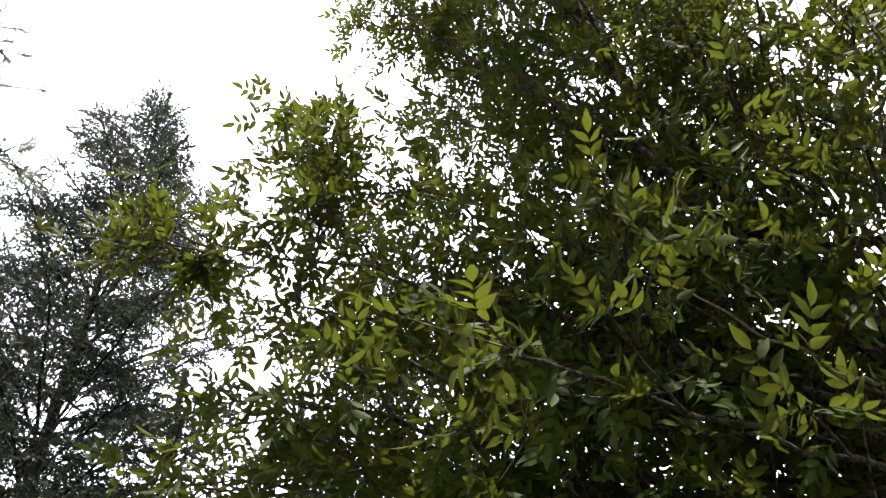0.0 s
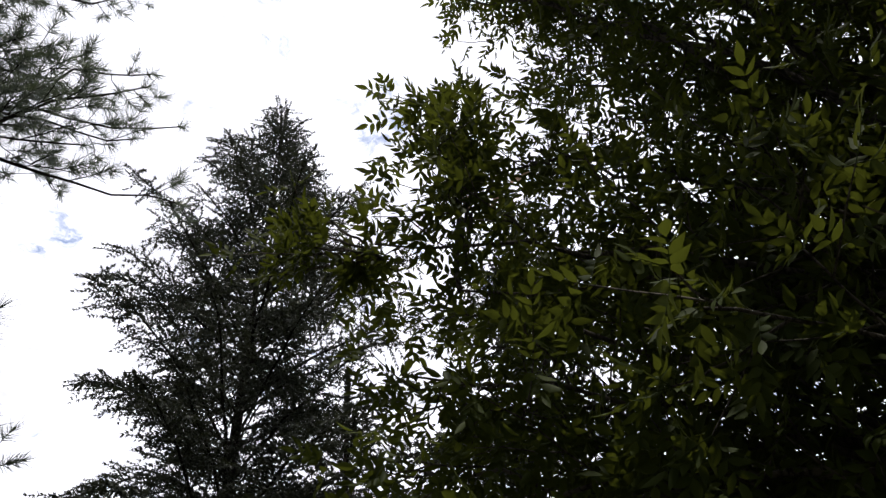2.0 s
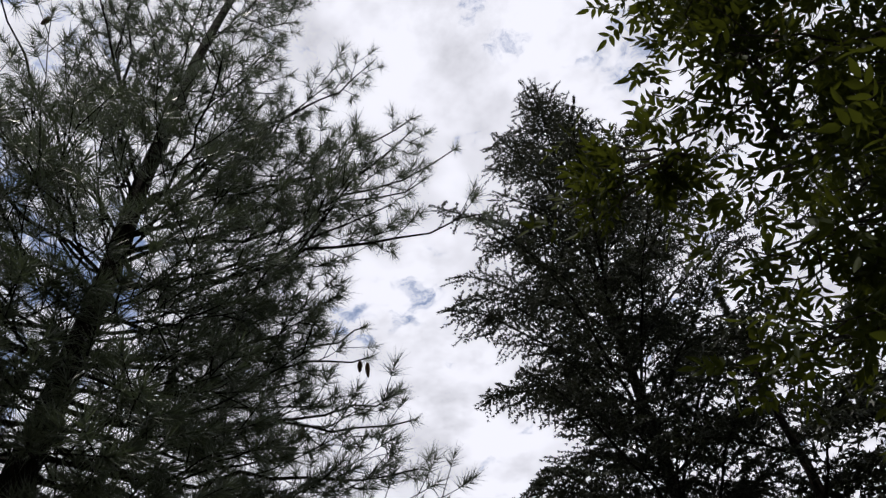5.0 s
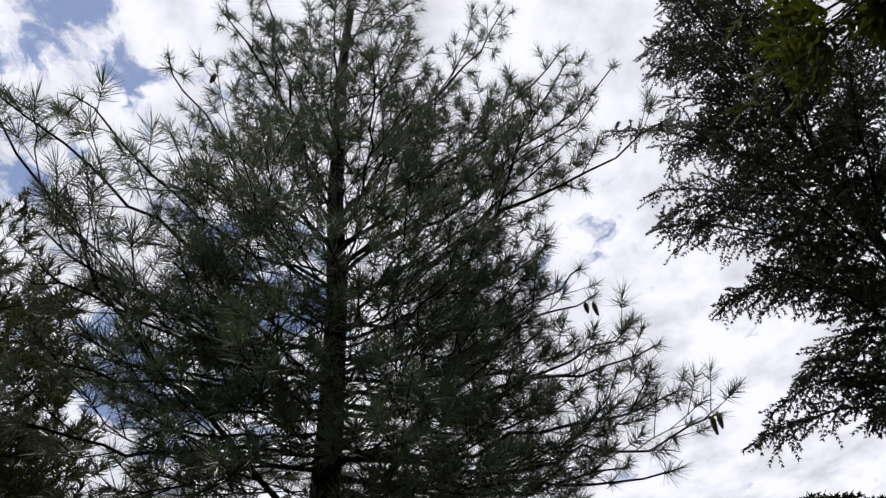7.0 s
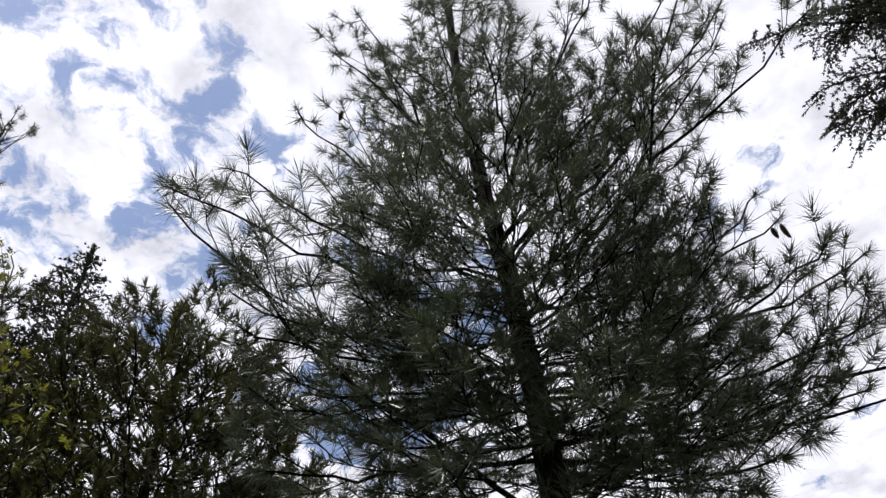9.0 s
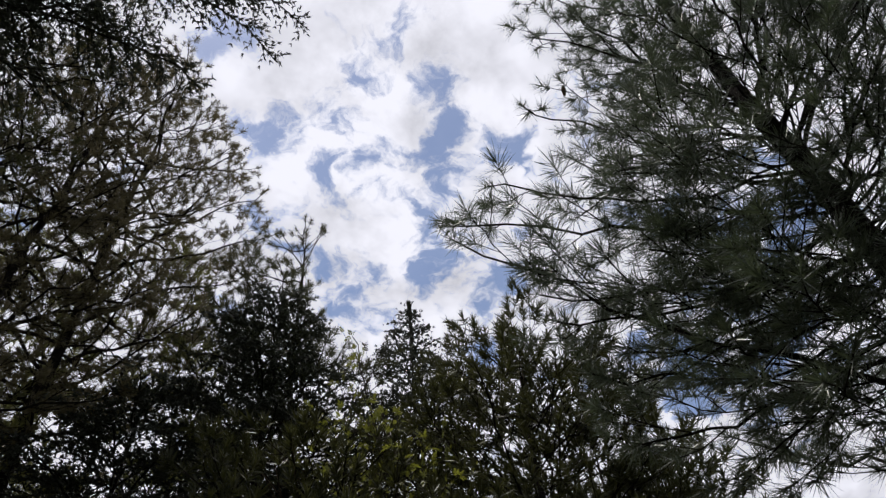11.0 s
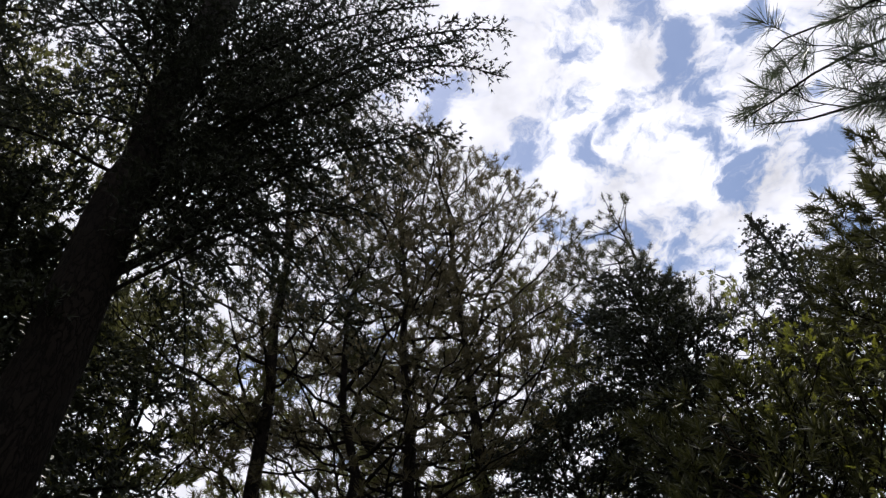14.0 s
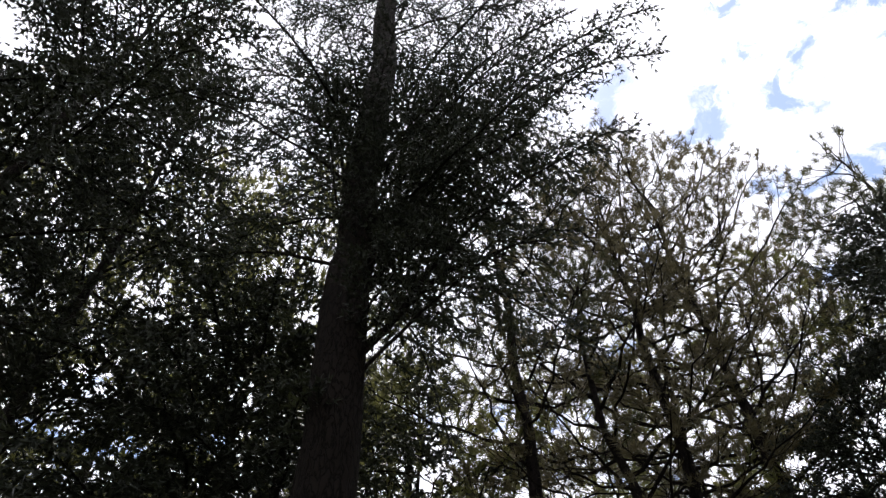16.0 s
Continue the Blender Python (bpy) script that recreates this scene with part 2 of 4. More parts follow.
class Wood:
    """Gathers tapered round tubes into one mesh."""

    def __init__(self):
        self.v, self.q, self.n = [], [], 0

    def tube(self, pts, r, sides=5, bumpy=0.0, rng=None):
        pts = np.asarray(pts, float)
        k = len(pts)
        d = unit(np.gradient(pts, axis=0))
        a, b = across(d)
        for i in range(1, k):          # carry the frame along without twist
            a[i] = unit(a[i - 1] - d[i] * (a[i - 1] @ d[i]))
            b[i] = np.cross(d[i], a[i])
        ang = np.arange(sides) * 2 * math.pi / sides
        rr = np.broadcast_to(np.asarray(r, float)[:, None], (k, sides))
        if bumpy:
            rr = rr * (1 + bumpy * rng.normal(size=(k, sides)))
        ring = pts[:, None] + rr[..., None] * (a[:, None] * np.cos(ang)[None, :, None] + b[:, None] * np.sin(ang)[None, :, None])
        i = np.arange(k - 1)[:, None] * sides + self.n
        j = np.arange(sides)[None]
        jn = (j + 1) % sides
        self.q.append(np.stack([i + j, i + jn, i + sides + jn, i + sides + j], -1).reshape(-1, 4))
        self.v.append(ring.reshape(-1, 3))
        self.n += k * sides

    def mesh(self, name, material):
        return mesh_of(name, np.concatenate(self.v), [np.concatenate(self.q)], material, True)


def bend(p0, p1, sag, n, rng, wob=0.03):
    """A bowed, slightly crooked line of n points from p0 to p1; sag lifts (+) or drops (-) its middle."""
    p0, p1 = np.asarray(p0, float), np.asarray(p1, float)
    s = np.linspace(0, 1, n)[:, None]
    length = np.linalg.norm(p1 - p0)
    pts = p0 + (p1 - p0) * s
    pts[:, 2:] += sag * length * 4 * s * (1 - s)
    w = np.cumsum(rng.normal(size=(n, 3)), axis=0)
    w -= w[0] + (w[-1] - w[0]) * s
    return pts + w * wob * length / math.sqrt(n)


def along(pts, s):
    """Points and directions at the shares s of a line."""
    x = np.linspace(0, 1, len(pts))
    p = np.stack([np.interp(s, x, pts[:, i]) for i in range(3)], -1)
    g = np.gradient(pts, axis=0)
    d = np.stack([np.interp(s, x, g[:, i]) for i in range(3)], -1)
    return p, unit(d)


def needles(P, D, count, length, width, lo, hi, rng, droop=0.0, blades=1):
    """Needles that spread from the points P round the directions D. Returns corners and triangles."""
    m = len(P)
    P, D = np.repeat(P, count, 0), np.repeat(D, count, 0)
    a, b = across(D)
    phi = rng.uniform(0, 2 * math.pi, m * count)[:, None]
    th = np.radians(rng.uniform(lo, hi, m * count))[:, None]
    side = a * np.cos(phi) + b * np.sin(phi)
    d = unit(D * np.cos(th) + side * np.sin(th))
    L = length * rng.uniform(0.75, 1.1, m * count)[:, None]
    w = unit(np.cross(d, rng.normal(size=d.shape))) * width / 2
    tip = P + d * L
    tip[:, 2:] -= droop * L * (1 - np.abs(d[:, 2:])) * rng.uniform(0.4, 1.4, L.shape)
    if blades == 1:
        v = np.stack([P - w, P + w, tip], 1)
        f = np.arange(m * count * 3).reshape(-1, 3)
        return v.reshape(-1, 3), [f]
    mid = P + d * L * 0.55
    mid[:, 2:] -= droop * 0.22 * L
    v = np.stack([P - w * 0.7, P + w * 0.7, mid - w, mid + w, tip], 1)
    k = np.arange(m * count)[:, None] * 5
    return v.reshape(-1, 3), [np.concatenate([k, k + 1, k + 3, k + 2], 1), np.concatenate([k + 2, k + 3, k + 4], 1)]


def joined(pieces):
    """Joins (corners, [faces...]) pieces."""
    vs, tri, quad, n = [], [], [], 0
    for v, fs in pieces:
        vs.append(v)
        for f in fs:
            (tri if f.shape[1] == 3 else quad).append(f + n)
        n += len(v)
    out = []
    if tri:
        out.append(np.concatenate(tri))
    if quad:
        out.append(np.concatenate(quad))
    return np.concatenate(vs), out


def spot(az, hd, z=0.0, centre=(-0.35, -0.1)):
    """A place by azimuth (degrees) and distance from where the walker turns."""
    h = heading(az)
    return np.array([centre[0] + h.x * hd, centre[1] + h.y * hd, z])


def thing(name, at, label, category, group=""):
    ob = new(name)
    ob.location = at
    return tagged(ob, label, category, group)


def part(name, me, parent, label="", kind=""):
    ob = new(name, me)
    ob.parent = parent
    return tagged(ob, label, kind=kind)


def frames_of(P, D, rng):
    """Matrices that carry +z to the directions D at the points P."""
    D = unit(D)
    a, b = across(D)
    phi = rng.uniform(0, 2 * math.pi, len(P))[:, None]
    x = a * np.cos(phi) + b * np.sin(phi)
    return np.stack([x, np.cross(D, x), D], -1), P


# the open sky between the crowns, which no side branch grows into: azimuth, elevation
OPEN_EAST = [(67, 69), (37, 69), (11, 64), (13, 62), (7, 56), (13, 56), (20, 56), (22, 58), (26, 62), (33, 61), (36, 58), (37, 54), (42, 51), (45, 48), (48, 46), (43, 43), (46, 41), (43, 38), (45, 35), (44, 32),
             (46, 32), (47, 35), (48, 38), (52, 40), (59, 42), (52, 44), (55, 47), (51, 49), (40, 53), (44, 55), (48, 56), (41, 58), (51, 60), (55, 62), (46, 65), (51, 68), (59, 66), (64, 63), (66, 61), (67, 66)]
OPEN_LOW = [(34, 54), (40, 51), (44, 50), (50, 49), (53, 47), (50, 45), (50, 42), (47, 40), (46, 37), (47, 35), (42, 33), (45, 30), (48, 32), (53, 31), (57, 29), (55, 27), (44, 27), (42, 34), (42, 41), (45, 44), (43, 48)]
OPEN_NOTCHES = [[(60, 69), (56, 68), (59, 64), (62, 61), (63, 63)], [(95, 70), (86, 70), (87, 64), (90, 64), (94, 66)], [(101, 53), (106, 53), (108, 56), (106, 58), (102, 57)]]
OPEN_WEST = [(159, 62), (101, 69), (102, 66), (104, 61), (101, 56), (100, 52), (109, 55), (112, 55), (119, 52), (115, 49), (109, 45), (108, 44), (104, 41), (105, 39), (107, 40), (110, 42), (112, 43), (115, 44),
             (117, 42), (119, 44), (122, 47), (125, 44), (126, 42), (129, 43), (132, 41), (131, 44), (135, 47), (135, 52), (139, 50), (140, 53), (144, 56), (148, 59), (153, 59), (151, 61), (155, 63)]
OPEN_TOP = [(159, 66), (151, 72), (119, 74), (101, 69), (119, 56), (151, 61), (155, 63)]
OPEN = [OPEN_EAST, OPEN_LOW, OPEN_WEST, OPEN_TOP] + OPEN_NOTCHES


def in_open(p):
    """Whether a place stands before the open sky, from where the walker turns."""
    x, y, z = p[0] + 0.3, p[1], p[2] - EYE
    az, el = math.degrees(math.atan2(-x, y)) % 360, math.degrees(math.atan2(z, math.hypot(x, y)))
    for ring in OPEN:
        inside = False
        for (a0, e0), (a1, e1) in zip(ring, ring[1:] + ring[:1]):
            if (e0 > el) != (e1 > el) and az < a0 + (el - e0) * (a1 - a0) / (e1 - e0):
                inside = not inside
        if inside:
            return True
    return False


def fitting(p, out, length, base, margin=0.08):
    """The length at which a shoot from p keeps out of the open sky, or 0."""
    for _ in range(4):
        if base is None or not in_open(base + p + out * (length + margin)):
            return length
        length *= 0.6
    return length if length > 0.05 else 0.0


def pruned(limbs, line, base):
    """Limbs shortened where they would reach into the open sky; those marked True stay as they are."""
    for z0, tip, *kept in limbs:
        start, tip = trunk_at(line, z0), np.asarray(tip, float)
        for _ in range(9):
            if kept or not any(in_open(base + start + (tip - start) * f) for f in (0.5, 0.65, 0.8, 0.92)):
                break
            tip = start + (tip - start) * 0.85
        if kept or np.linalg.norm(tip - start) > 0.25:
            yield start, tip, bool(kept)


# ---- trees ----
def trunk_line(height, lean, rng, n=14, wob=0.012):
    return bend((0, 0, -0.1), (lean[0], lean[1], height), 0, n, rng, wob)


def trunk_at(line, z):
    return np.array([np.interp(z, line[:, 2], line[:, 0]), np.interp(z, line[:, 2], line[:, 1]), z])


def flared(line, r, height, taper=0.8):
    z = np.clip(line[:, 2] / height, 0, 1)
    return r * (1 - z) ** taper + 0.006 + r * 0.35 * np.exp(-z * height / 0.35)


def pine_limb(wood, start, tip, r0, rng, twig_step, reach, sag=-0.06, bare=0.3, base=None, up=0.25):
    """One limb with its side shoots. Returns the places and directions of the needle tufts."""
    L = np.linalg.norm(tip - start)
    line = bend(start, tip, sag, 12, rng, 0.06)
    wood.tube(line, np.linspace(r0, 0.006, 12), 6)
    P, D = [tip], [unit(line[-1] - line[-2])]
    step = twig_step * 1.6
    s = bare + rng.uniform(0, 0.06)
    side = 1
    while s < 0.97:
        p, d = along(line, np.array([s]))
        p, d = p[0], d[0]
        h = unit(np.cross(d, (0, 0, 1)))
        out = unit(d * rng.uniform(0.7, 1.1) + h * side * rng.uniform(0.5, 1.0) + np.array([0, 0, rng.uniform(-0.1, 0.5)]))
        l2 = fitting(p, out, reach * (0.42 + 0.75 * (1 - s)) * rng.uniform(0.6, 1.15), base, 0.18)
        s += step / L * rng.uniform(0.6, 1.3)
        side = -side
        if not l2:
            continue
        sub = bend(p, p + out * l2, rng.uniform(-0.10, 0.02), 5, rng, 0.05)
        wood.tube(sub, np.linspace(max(0.005, r0 * 0.35 * max(0.05, 1.1 - s)), 0.004, 5), 3)
        P.append(sub[-1]), D.append(unit(sub[-1] - sub[-2]))
        q = 0.3
        tw = 1
        while q < 0.95:
            p2, d2 = along(sub, np.array([q]))
            p2, d2 = p2[0], d2[0]
            h2 = unit(np.cross(d2, (0, 0, 1)) + rng.normal(size=3) * 0.3)
            o2 = unit(d2 * 0.9 + h2 * tw * rng.uniform(0.4, 1.0) + np.array([0, 0, rng.uniform(0, 0.6)]))
            l3 = rng.uniform(0.12, 0.32)
            e = p2 + o2 * l3
            wood.tube(np.array([p2, e]), (0.0042, 0.003), 3)
            P.append(e), D.append(unit(o2 + np.array([0, 0, up])))
            q += twig_step / l2 * rng.uniform(0.7, 1.3)
            tw = -tw
    return np.array(P), np.array(D)


def tuft_pieces(rng, length, width, count, blades, shoot=0.06, wide=85):
    """A brush of needles round +z, with its shoot."""
    z = np.linspace(-shoot, 0.02, 5)
    P = np.stack([0 * z, 0 * z, z], -1) * (length / 0.15)
    D = np.tile([[0.0, 0, 1]], (5, 1))
    a = needles(P[:3], D[:3], count // 5, length * 0.95, width, 0.45 * wide, wide, rng, 0.22, blades)
    b = needles(P[3:], D[3:], count // 5, length, width, 8, 0.7 * wide, rng, 0.15, blades)
    return joined([a, b])


def place_pieces(pieces, P, D, rng, lo=0.8, hi=1.15):
    """Copies of a few tufts or leaves at the points P, joined into one array."""
    R, T = frames_of(P, D, rng)
    size = rng.uniform(lo, hi, len(P))[:, None, None]
    pick = rng.integers(0, len(pieces), len(P))
    out = []
    for k, (v, fs) in enumerate(pieces):
        idx = np.nonzero(pick == k)[0]
        if not len(idx):
            continue
        w = np.einsum("nij,vj->nvi", R[idx] * size[idx], v) + T[idx][:, None]
        n = np.arange(len(idx)) * len(v)
        out.append((w.reshape(-1, 3), [(f[None] + n[:, None, None]).reshape(-1, f.shape[1]) for f in fs]))
    return joined(out)


def pine_tree(name, label, base, height, r, limbs, seed, needle=0.15, width=0.0035, count=60, blades=1, twig=0.2, reach=0.8, lean=(0, 0), singles=0, near=None,
              material=None, bare=0.3, group="pines of the grove", sag=-0.06, up=0.25, dead=0, shoot=0.06, wide=85, stout=0.0036, crooked=0.012):
    """limbs: (height on the trunk, tip relative to the base). singles: how many tufts nearest to the point near are parts of their own."""
    rng = np.random.default_rng(seed)
    material = material or M_PINE
    tree = thing(name, base, label, "tree", group)
    line = trunk_line(height, lean, rng, wob=crooked)
    w = Wood()
    w.tube(line, flared(line, r, height), 12, 0.03, rng)
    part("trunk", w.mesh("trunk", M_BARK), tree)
    fine = [tuft_pieces(rng, needle, width, count, blades, shoot, wide) for _ in range(5)]
    shapes = [tuft_pieces(rng, needle, width * 1.4, count, 1, shoot, wide) for _ in range(6)]
    made = []
    for start, tip, kept in pruned(limbs, line, base):
        L = np.linalg.norm(tip - start)
        r0 = min(r * 0.6, 0.006 + stout * L)
        w = Wood()
        P, D = pine_limb(w, start, tip, r0, rng, twig, reach, sag, bare, base, up)
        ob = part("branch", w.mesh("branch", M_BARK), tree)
        made.append((ob, P, D))
    for k in range(dead):
        a, L = rng.uniform(0, 6.28), rng.uniform(0.7, 1.7)
        p = trunk_at(line, height * rng.uniform(0.26, 0.6))
        e = p + np.array([math.cos(a), math.sin(a), rng.uniform(-0.15, 0.7)]) * L
        w = Wood()
        bough = bend(p, e, rng.uniform(-0.12, 0.1), 9, rng, 0.12)
        w.tube(bough, np.linspace(0.014, 0.004, 9), 5)
        for q in rng.uniform(0.25, 1.0, 11):
            p2, d2 = along(bough, np.array([q]))
            e2 = p2[0] + unit(d2[0] + rng.normal(size=3) * 0.8) * rng.uniform(0.15, 0.6)
            w.tube(bend(p2[0], e2, rng.uniform(-0.1, 0.15), 5, rng, 0.12), np.linspace(0.005, 0.0025, 5), 3)
        part("dead_branch", w.mesh("dead_branch", M_BARK), tree, "bare dead branch")
    # leader
    P, D = [line[-1]], [np.array([0, 0, 1.0])]
    w = Wood()
    for k in range(7):
        a = rng.uniform(0, 6.28)
        p = trunk_at(line, height - 0.1 - 0.12 * k)
        e = p + np.array([math.cos(a), math.sin(a), 1.2]) * (0.18 + 0.05 * k)
        w.tube(bend(p, e, -0.05, 4, rng), np.linspace(0.008, 0.004, 4), 4)
        P.append(e), D.append(unit(e - p))
    made.append((part("leader_shoot", w.mesh("leader_shoot", M_TWIG), tree), np.array(P), np.array(D)))
    cut = -1.0
    if singles:
        far = np.concatenate([np.linalg.norm(P - np.asarray(near), axis=1) for _, P, _ in made])
        cut = np.sort(far)[min(singles, len(far) - 1)]
        tufts = [mesh_of("needle_tuft", v, fs, material) for v, fs in fine]
    total = 0
    for ob, P, D in made:
        if singles:
            d = np.linalg.norm(P - np.asarray(near), axis=1)
            R, T = frames_of(P[d < cut], D[d < cut], rng)
            for k in range(len(T)):
                t = part("needle_tuft", tufts[(total + k) % 5], ob)
                s = rng.uniform(0.85, 1.15)
                t.matrix_basis = Matrix.Translation(Vector(T[k])) @ Matrix(R[k].tolist()).to_4x4() @ Matrix.Diagonal((s, s, s, 1))
            total += len(T)
            P, D = P[d >= cut], D[d >= cut]
        if len(P):
            v, fs = place_pieces(shapes, P, D, rng)
            part("needles", mesh_of("needles", v, fs, material), ob, kind="stuff")
    return tree


def whorls(height, z_lo, z_hi, profile, count, rise, seed, skip=None, skew=1.0, vary=(0.75, 1.1)):
    """Limbs for a crown: profile gives (share of the crown's height, radius); rise: how much the tips stand above the limbs' roots, in radii."""
    rng = np.random.default_rng(seed)
    out = []
    xs, ys = zip(*profile)
    for k in range(count):
        f = ((k + rng.uniform(0, 1)) / count) ** skew
        z = z_lo + (z_hi - z_lo) * f
        az = k * 137.5 + rng.uniform(-25, 25)
        rad = np.interp(f, xs, ys) * rng.uniform(*vary)
        if skip and skip(az % 360, z):
            continue
        h = heading(az)
        out.append((z, (h.x * rad, h.y * rad, z + rad * np.interp(f, (0, 1), rise if isinstance(rise, tuple) else (rise, rise)) * rng.uniform(0.7, 1.3))))
    return out


def cedar_limb(wood, start, tip, r0, rng, step, reach, hang, gap=0.085, base=None, tips=0.16):
    """One limb with flat sprays of needled strands. Returns places and directions along them."""
    L = np.linalg.norm(tip - start)
    line = bend(start, tip, 0.10, 10, rng, 0.03)
    droop = np.linspace(0, 1, 10) ** 4
    line[:, 2] -= droop * hang * 0.35 * L
    wood.tube(line, np.linspace(r0, 0.004, 10), 5)
    P, D = [], []

    def clothe(pts, spacing):
        n = max(2, int(np.linalg.norm(np.diff(pts, axis=0), axis=1).sum() / spacing))
        p, d = along(pts, np.linspace(0.03, 1, n))
        P.append(p), D.append(d)

    clothe(line[3:], step)
    s, side = 0.12, 1
    while s < 0.98:
        p, d = along(line, np.array([s]))
        p, d = p[0], d[0]
        h = unit(np.cross(d, (0, 0, 1)))
        l2 = reach * min(1, L) * (0.16 + 0.95 * (1 - s)) * rng.uniform(0.5, 1.3)
        out = unit(d * rng.uniform(0.6, 1.1) + h * side * rng.uniform(0.5, 1.0) + np.array([0, 0, rng.uniform(-0.1, 0.2)]))
        s += gap / L * rng.uniform(0.5, 1.5)
        side = -side
        l2 = fitting(p, out, l2, base)
        if not l2:
            continue
        sub = bend(p, p + out * l2 + np.array([0, 0, -hang * l2]), 0.08, 5, rng, 0.05)
        wood.tube(sub[::2], np.linspace(max(0.003, r0 * 0.3 * max(0.05, 1.1 - s)), 0.002, 3), 3)
        clothe(sub, step)
        q, tw = 0.15, 1
        while q < 0.98:
            p2, d2 = along(sub, np.array([q]))
            p2, d2 = p2[0], d2[0]
            h2 = unit(np.cross(d2, (0, 0, 1)))
            l3 = rng.uniform(0.05, tips)
            o2 = unit(d2 * 0.9 + h2 * tw * rng.uniform(0.4, 0.9) + np.array([0, 0, rng.uniform(-0.35, 0.1) - hang * 0.8]))
            clothe(bend(p2, p2 + o2 * l3, 0.05, 3, rng, 0.03), step)
            q += 0.052 / max(l2, 0.1) * rng.uniform(0.6, 1.4)
            tw = -tw
    return np.concatenate(P), np.concatenate(D)


def cedar_tree(name, label, base, height, r, limbs, seed, step=0.028, needle=0.032, width=0.0045, count=5, reach=0.55, hang=0.15, lean=(0, 0), material=None, bark=None, taper=0.8, gap=0.085, stout=0.006, tips=0.16):
    rng = np.random.default_rng(seed)
    tree = thing(name, base, label, "tree", "cedars of the grove")
    line = trunk_line(height, lean, rng, 48 if r > 0.15 else 14, 0.006)
    w = Wood()
    w.tube(line, flared(line, r, height, taper), 14, 0.03, rng)
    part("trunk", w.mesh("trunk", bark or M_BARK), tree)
    for start, tip, kept in pruned(limbs, line, base):
        L = np.linalg.norm(tip - start)
        w = Wood()
        P, D = cedar_limb(w, start, tip, min(r * 0.35, 0.005 + stout * L), rng, step, reach, hang, gap, None if kept else base, tips)
        ob = part("branch", w.mesh("branch", bark or M_BARK), tree)
        v, fs = needles(P, D, count, needle, width, 15, 62, rng)
        part("needles", mesh_of("needles", v, fs, material or M_CEDAR), ob, kind="stuff")
    p, d = along(line, np.linspace(0.88, 1.0, 110))
    v, fs = needles(p, d, count * 2, needle, width, 25, 80, rng)
    part("leader_shoot", mesh_of("leader_shoot", v, fs, material or M_CEDAR), tree, kind="stuff")
    return tree


def leaflet(length, width, curl, fold, fine=True):
    """One pointed leaflet along +x, folded along its midrib."""
    if not fine:
        s = np.array([0.16, 0.42, 0.72])
        wd = np.array([0.72, 1.0, 0.62]) * width / 2
        rim = np.stack([s * length, wd, fold * wd - curl * s ** 2 * length], -1)
        v = np.concatenate([[[0, 0, 0], [length, 0, -curl * length]], rim, rim * (1, -1, 1)])
        return v, [np.array([[0, 3, 2], [0, 5, 6]]), np.array([[0, 1, 4, 3], [0, 6, 7, 1]])]
    s = np.array([0, 0.22, 0.5, 0.78, 1.0])
    wd = np.array([0.82, 1.0, 0.5]) * width / 2
    mid = np.stack([s * length, 0 * s, -curl * s ** 2 * length], -1)
    up = np.array([0, 0, fold])
    left = mid[1:4] + np.stack([0 * wd, wd, 0 * wd], -1) + up * wd[:, None]
    right = mid[1:4] + np.stack([0 * wd, -wd, 0 * wd], -1) + up * wd[:, None]
    v = np.concatenate([mid, left, right])
    tri = np.array([[0, 1, 5], [3, 4, 7], [0, 8, 1], [3, 10, 4]])
    quad = np.array([[1, 2, 6, 5], [2, 3, 7, 6], [1, 8, 9, 2], [2, 9, 10, 3]])
    return v, [tri, quad]


def turned(piece, R, t):
    v, fs = piece
    return v @ np.asarray(R).T + np.asarray(t), fs


def compound_leaf(rng, pairs, length, width, fine=True):
    """A feathered leaf on its stalk: pairs of leaflets and one at the end, growing along +z."""
    out = []
    span = length * (0.55 * pairs + 0.35)
    z = np.linspace(0, span, 6 if fine else 3)
    stalk = np.stack([0.10 * span * (z / span) ** 2, 0 * z, z], -1)
    for k in range(pairs):
        s = (k + 1.0) / (pairs + 0.7)
        p, d = along(stalk, np.array([s]))
        for side in (1, -1):
            y = unit(np.array([0.3 + rng.normal() * 0.2, side, 0.85 + rng.normal() * 0.2]))
            nx = unit(np.cross(y, d[0] + rng.normal(size=3) * 0.25))
            R = np.stack([y, np.cross(nx, y), nx], -1)
            out.append(turned(leaflet(length * rng.uniform(0.8, 1.05), width * rng.uniform(0.85, 1.1), rng.uniform(0.05, 0.3), rng.uniform(0.1, 0.4), fine), R, p[0]))
    p, d = stalk[-1], unit(stalk[-1] - stalk[-2])
    nx = unit(np.cross(np.array([0, 1.0, 0]), d))
    out.append(turned(leaflet(length * 1.1, width * 1.05, 0.15, 0.25, fine), np.stack([d, np.cross(nx, d), nx], -1), p))
    if not fine:
        return joined(out)
    w = Wood()
    w.tube(stalk, np.linspace(0.0018, 0.0009, len(stalk)), 3)
    out.append((np.concatenate(w.v), [np.concatenate(w.q)]))
    return joined(out)


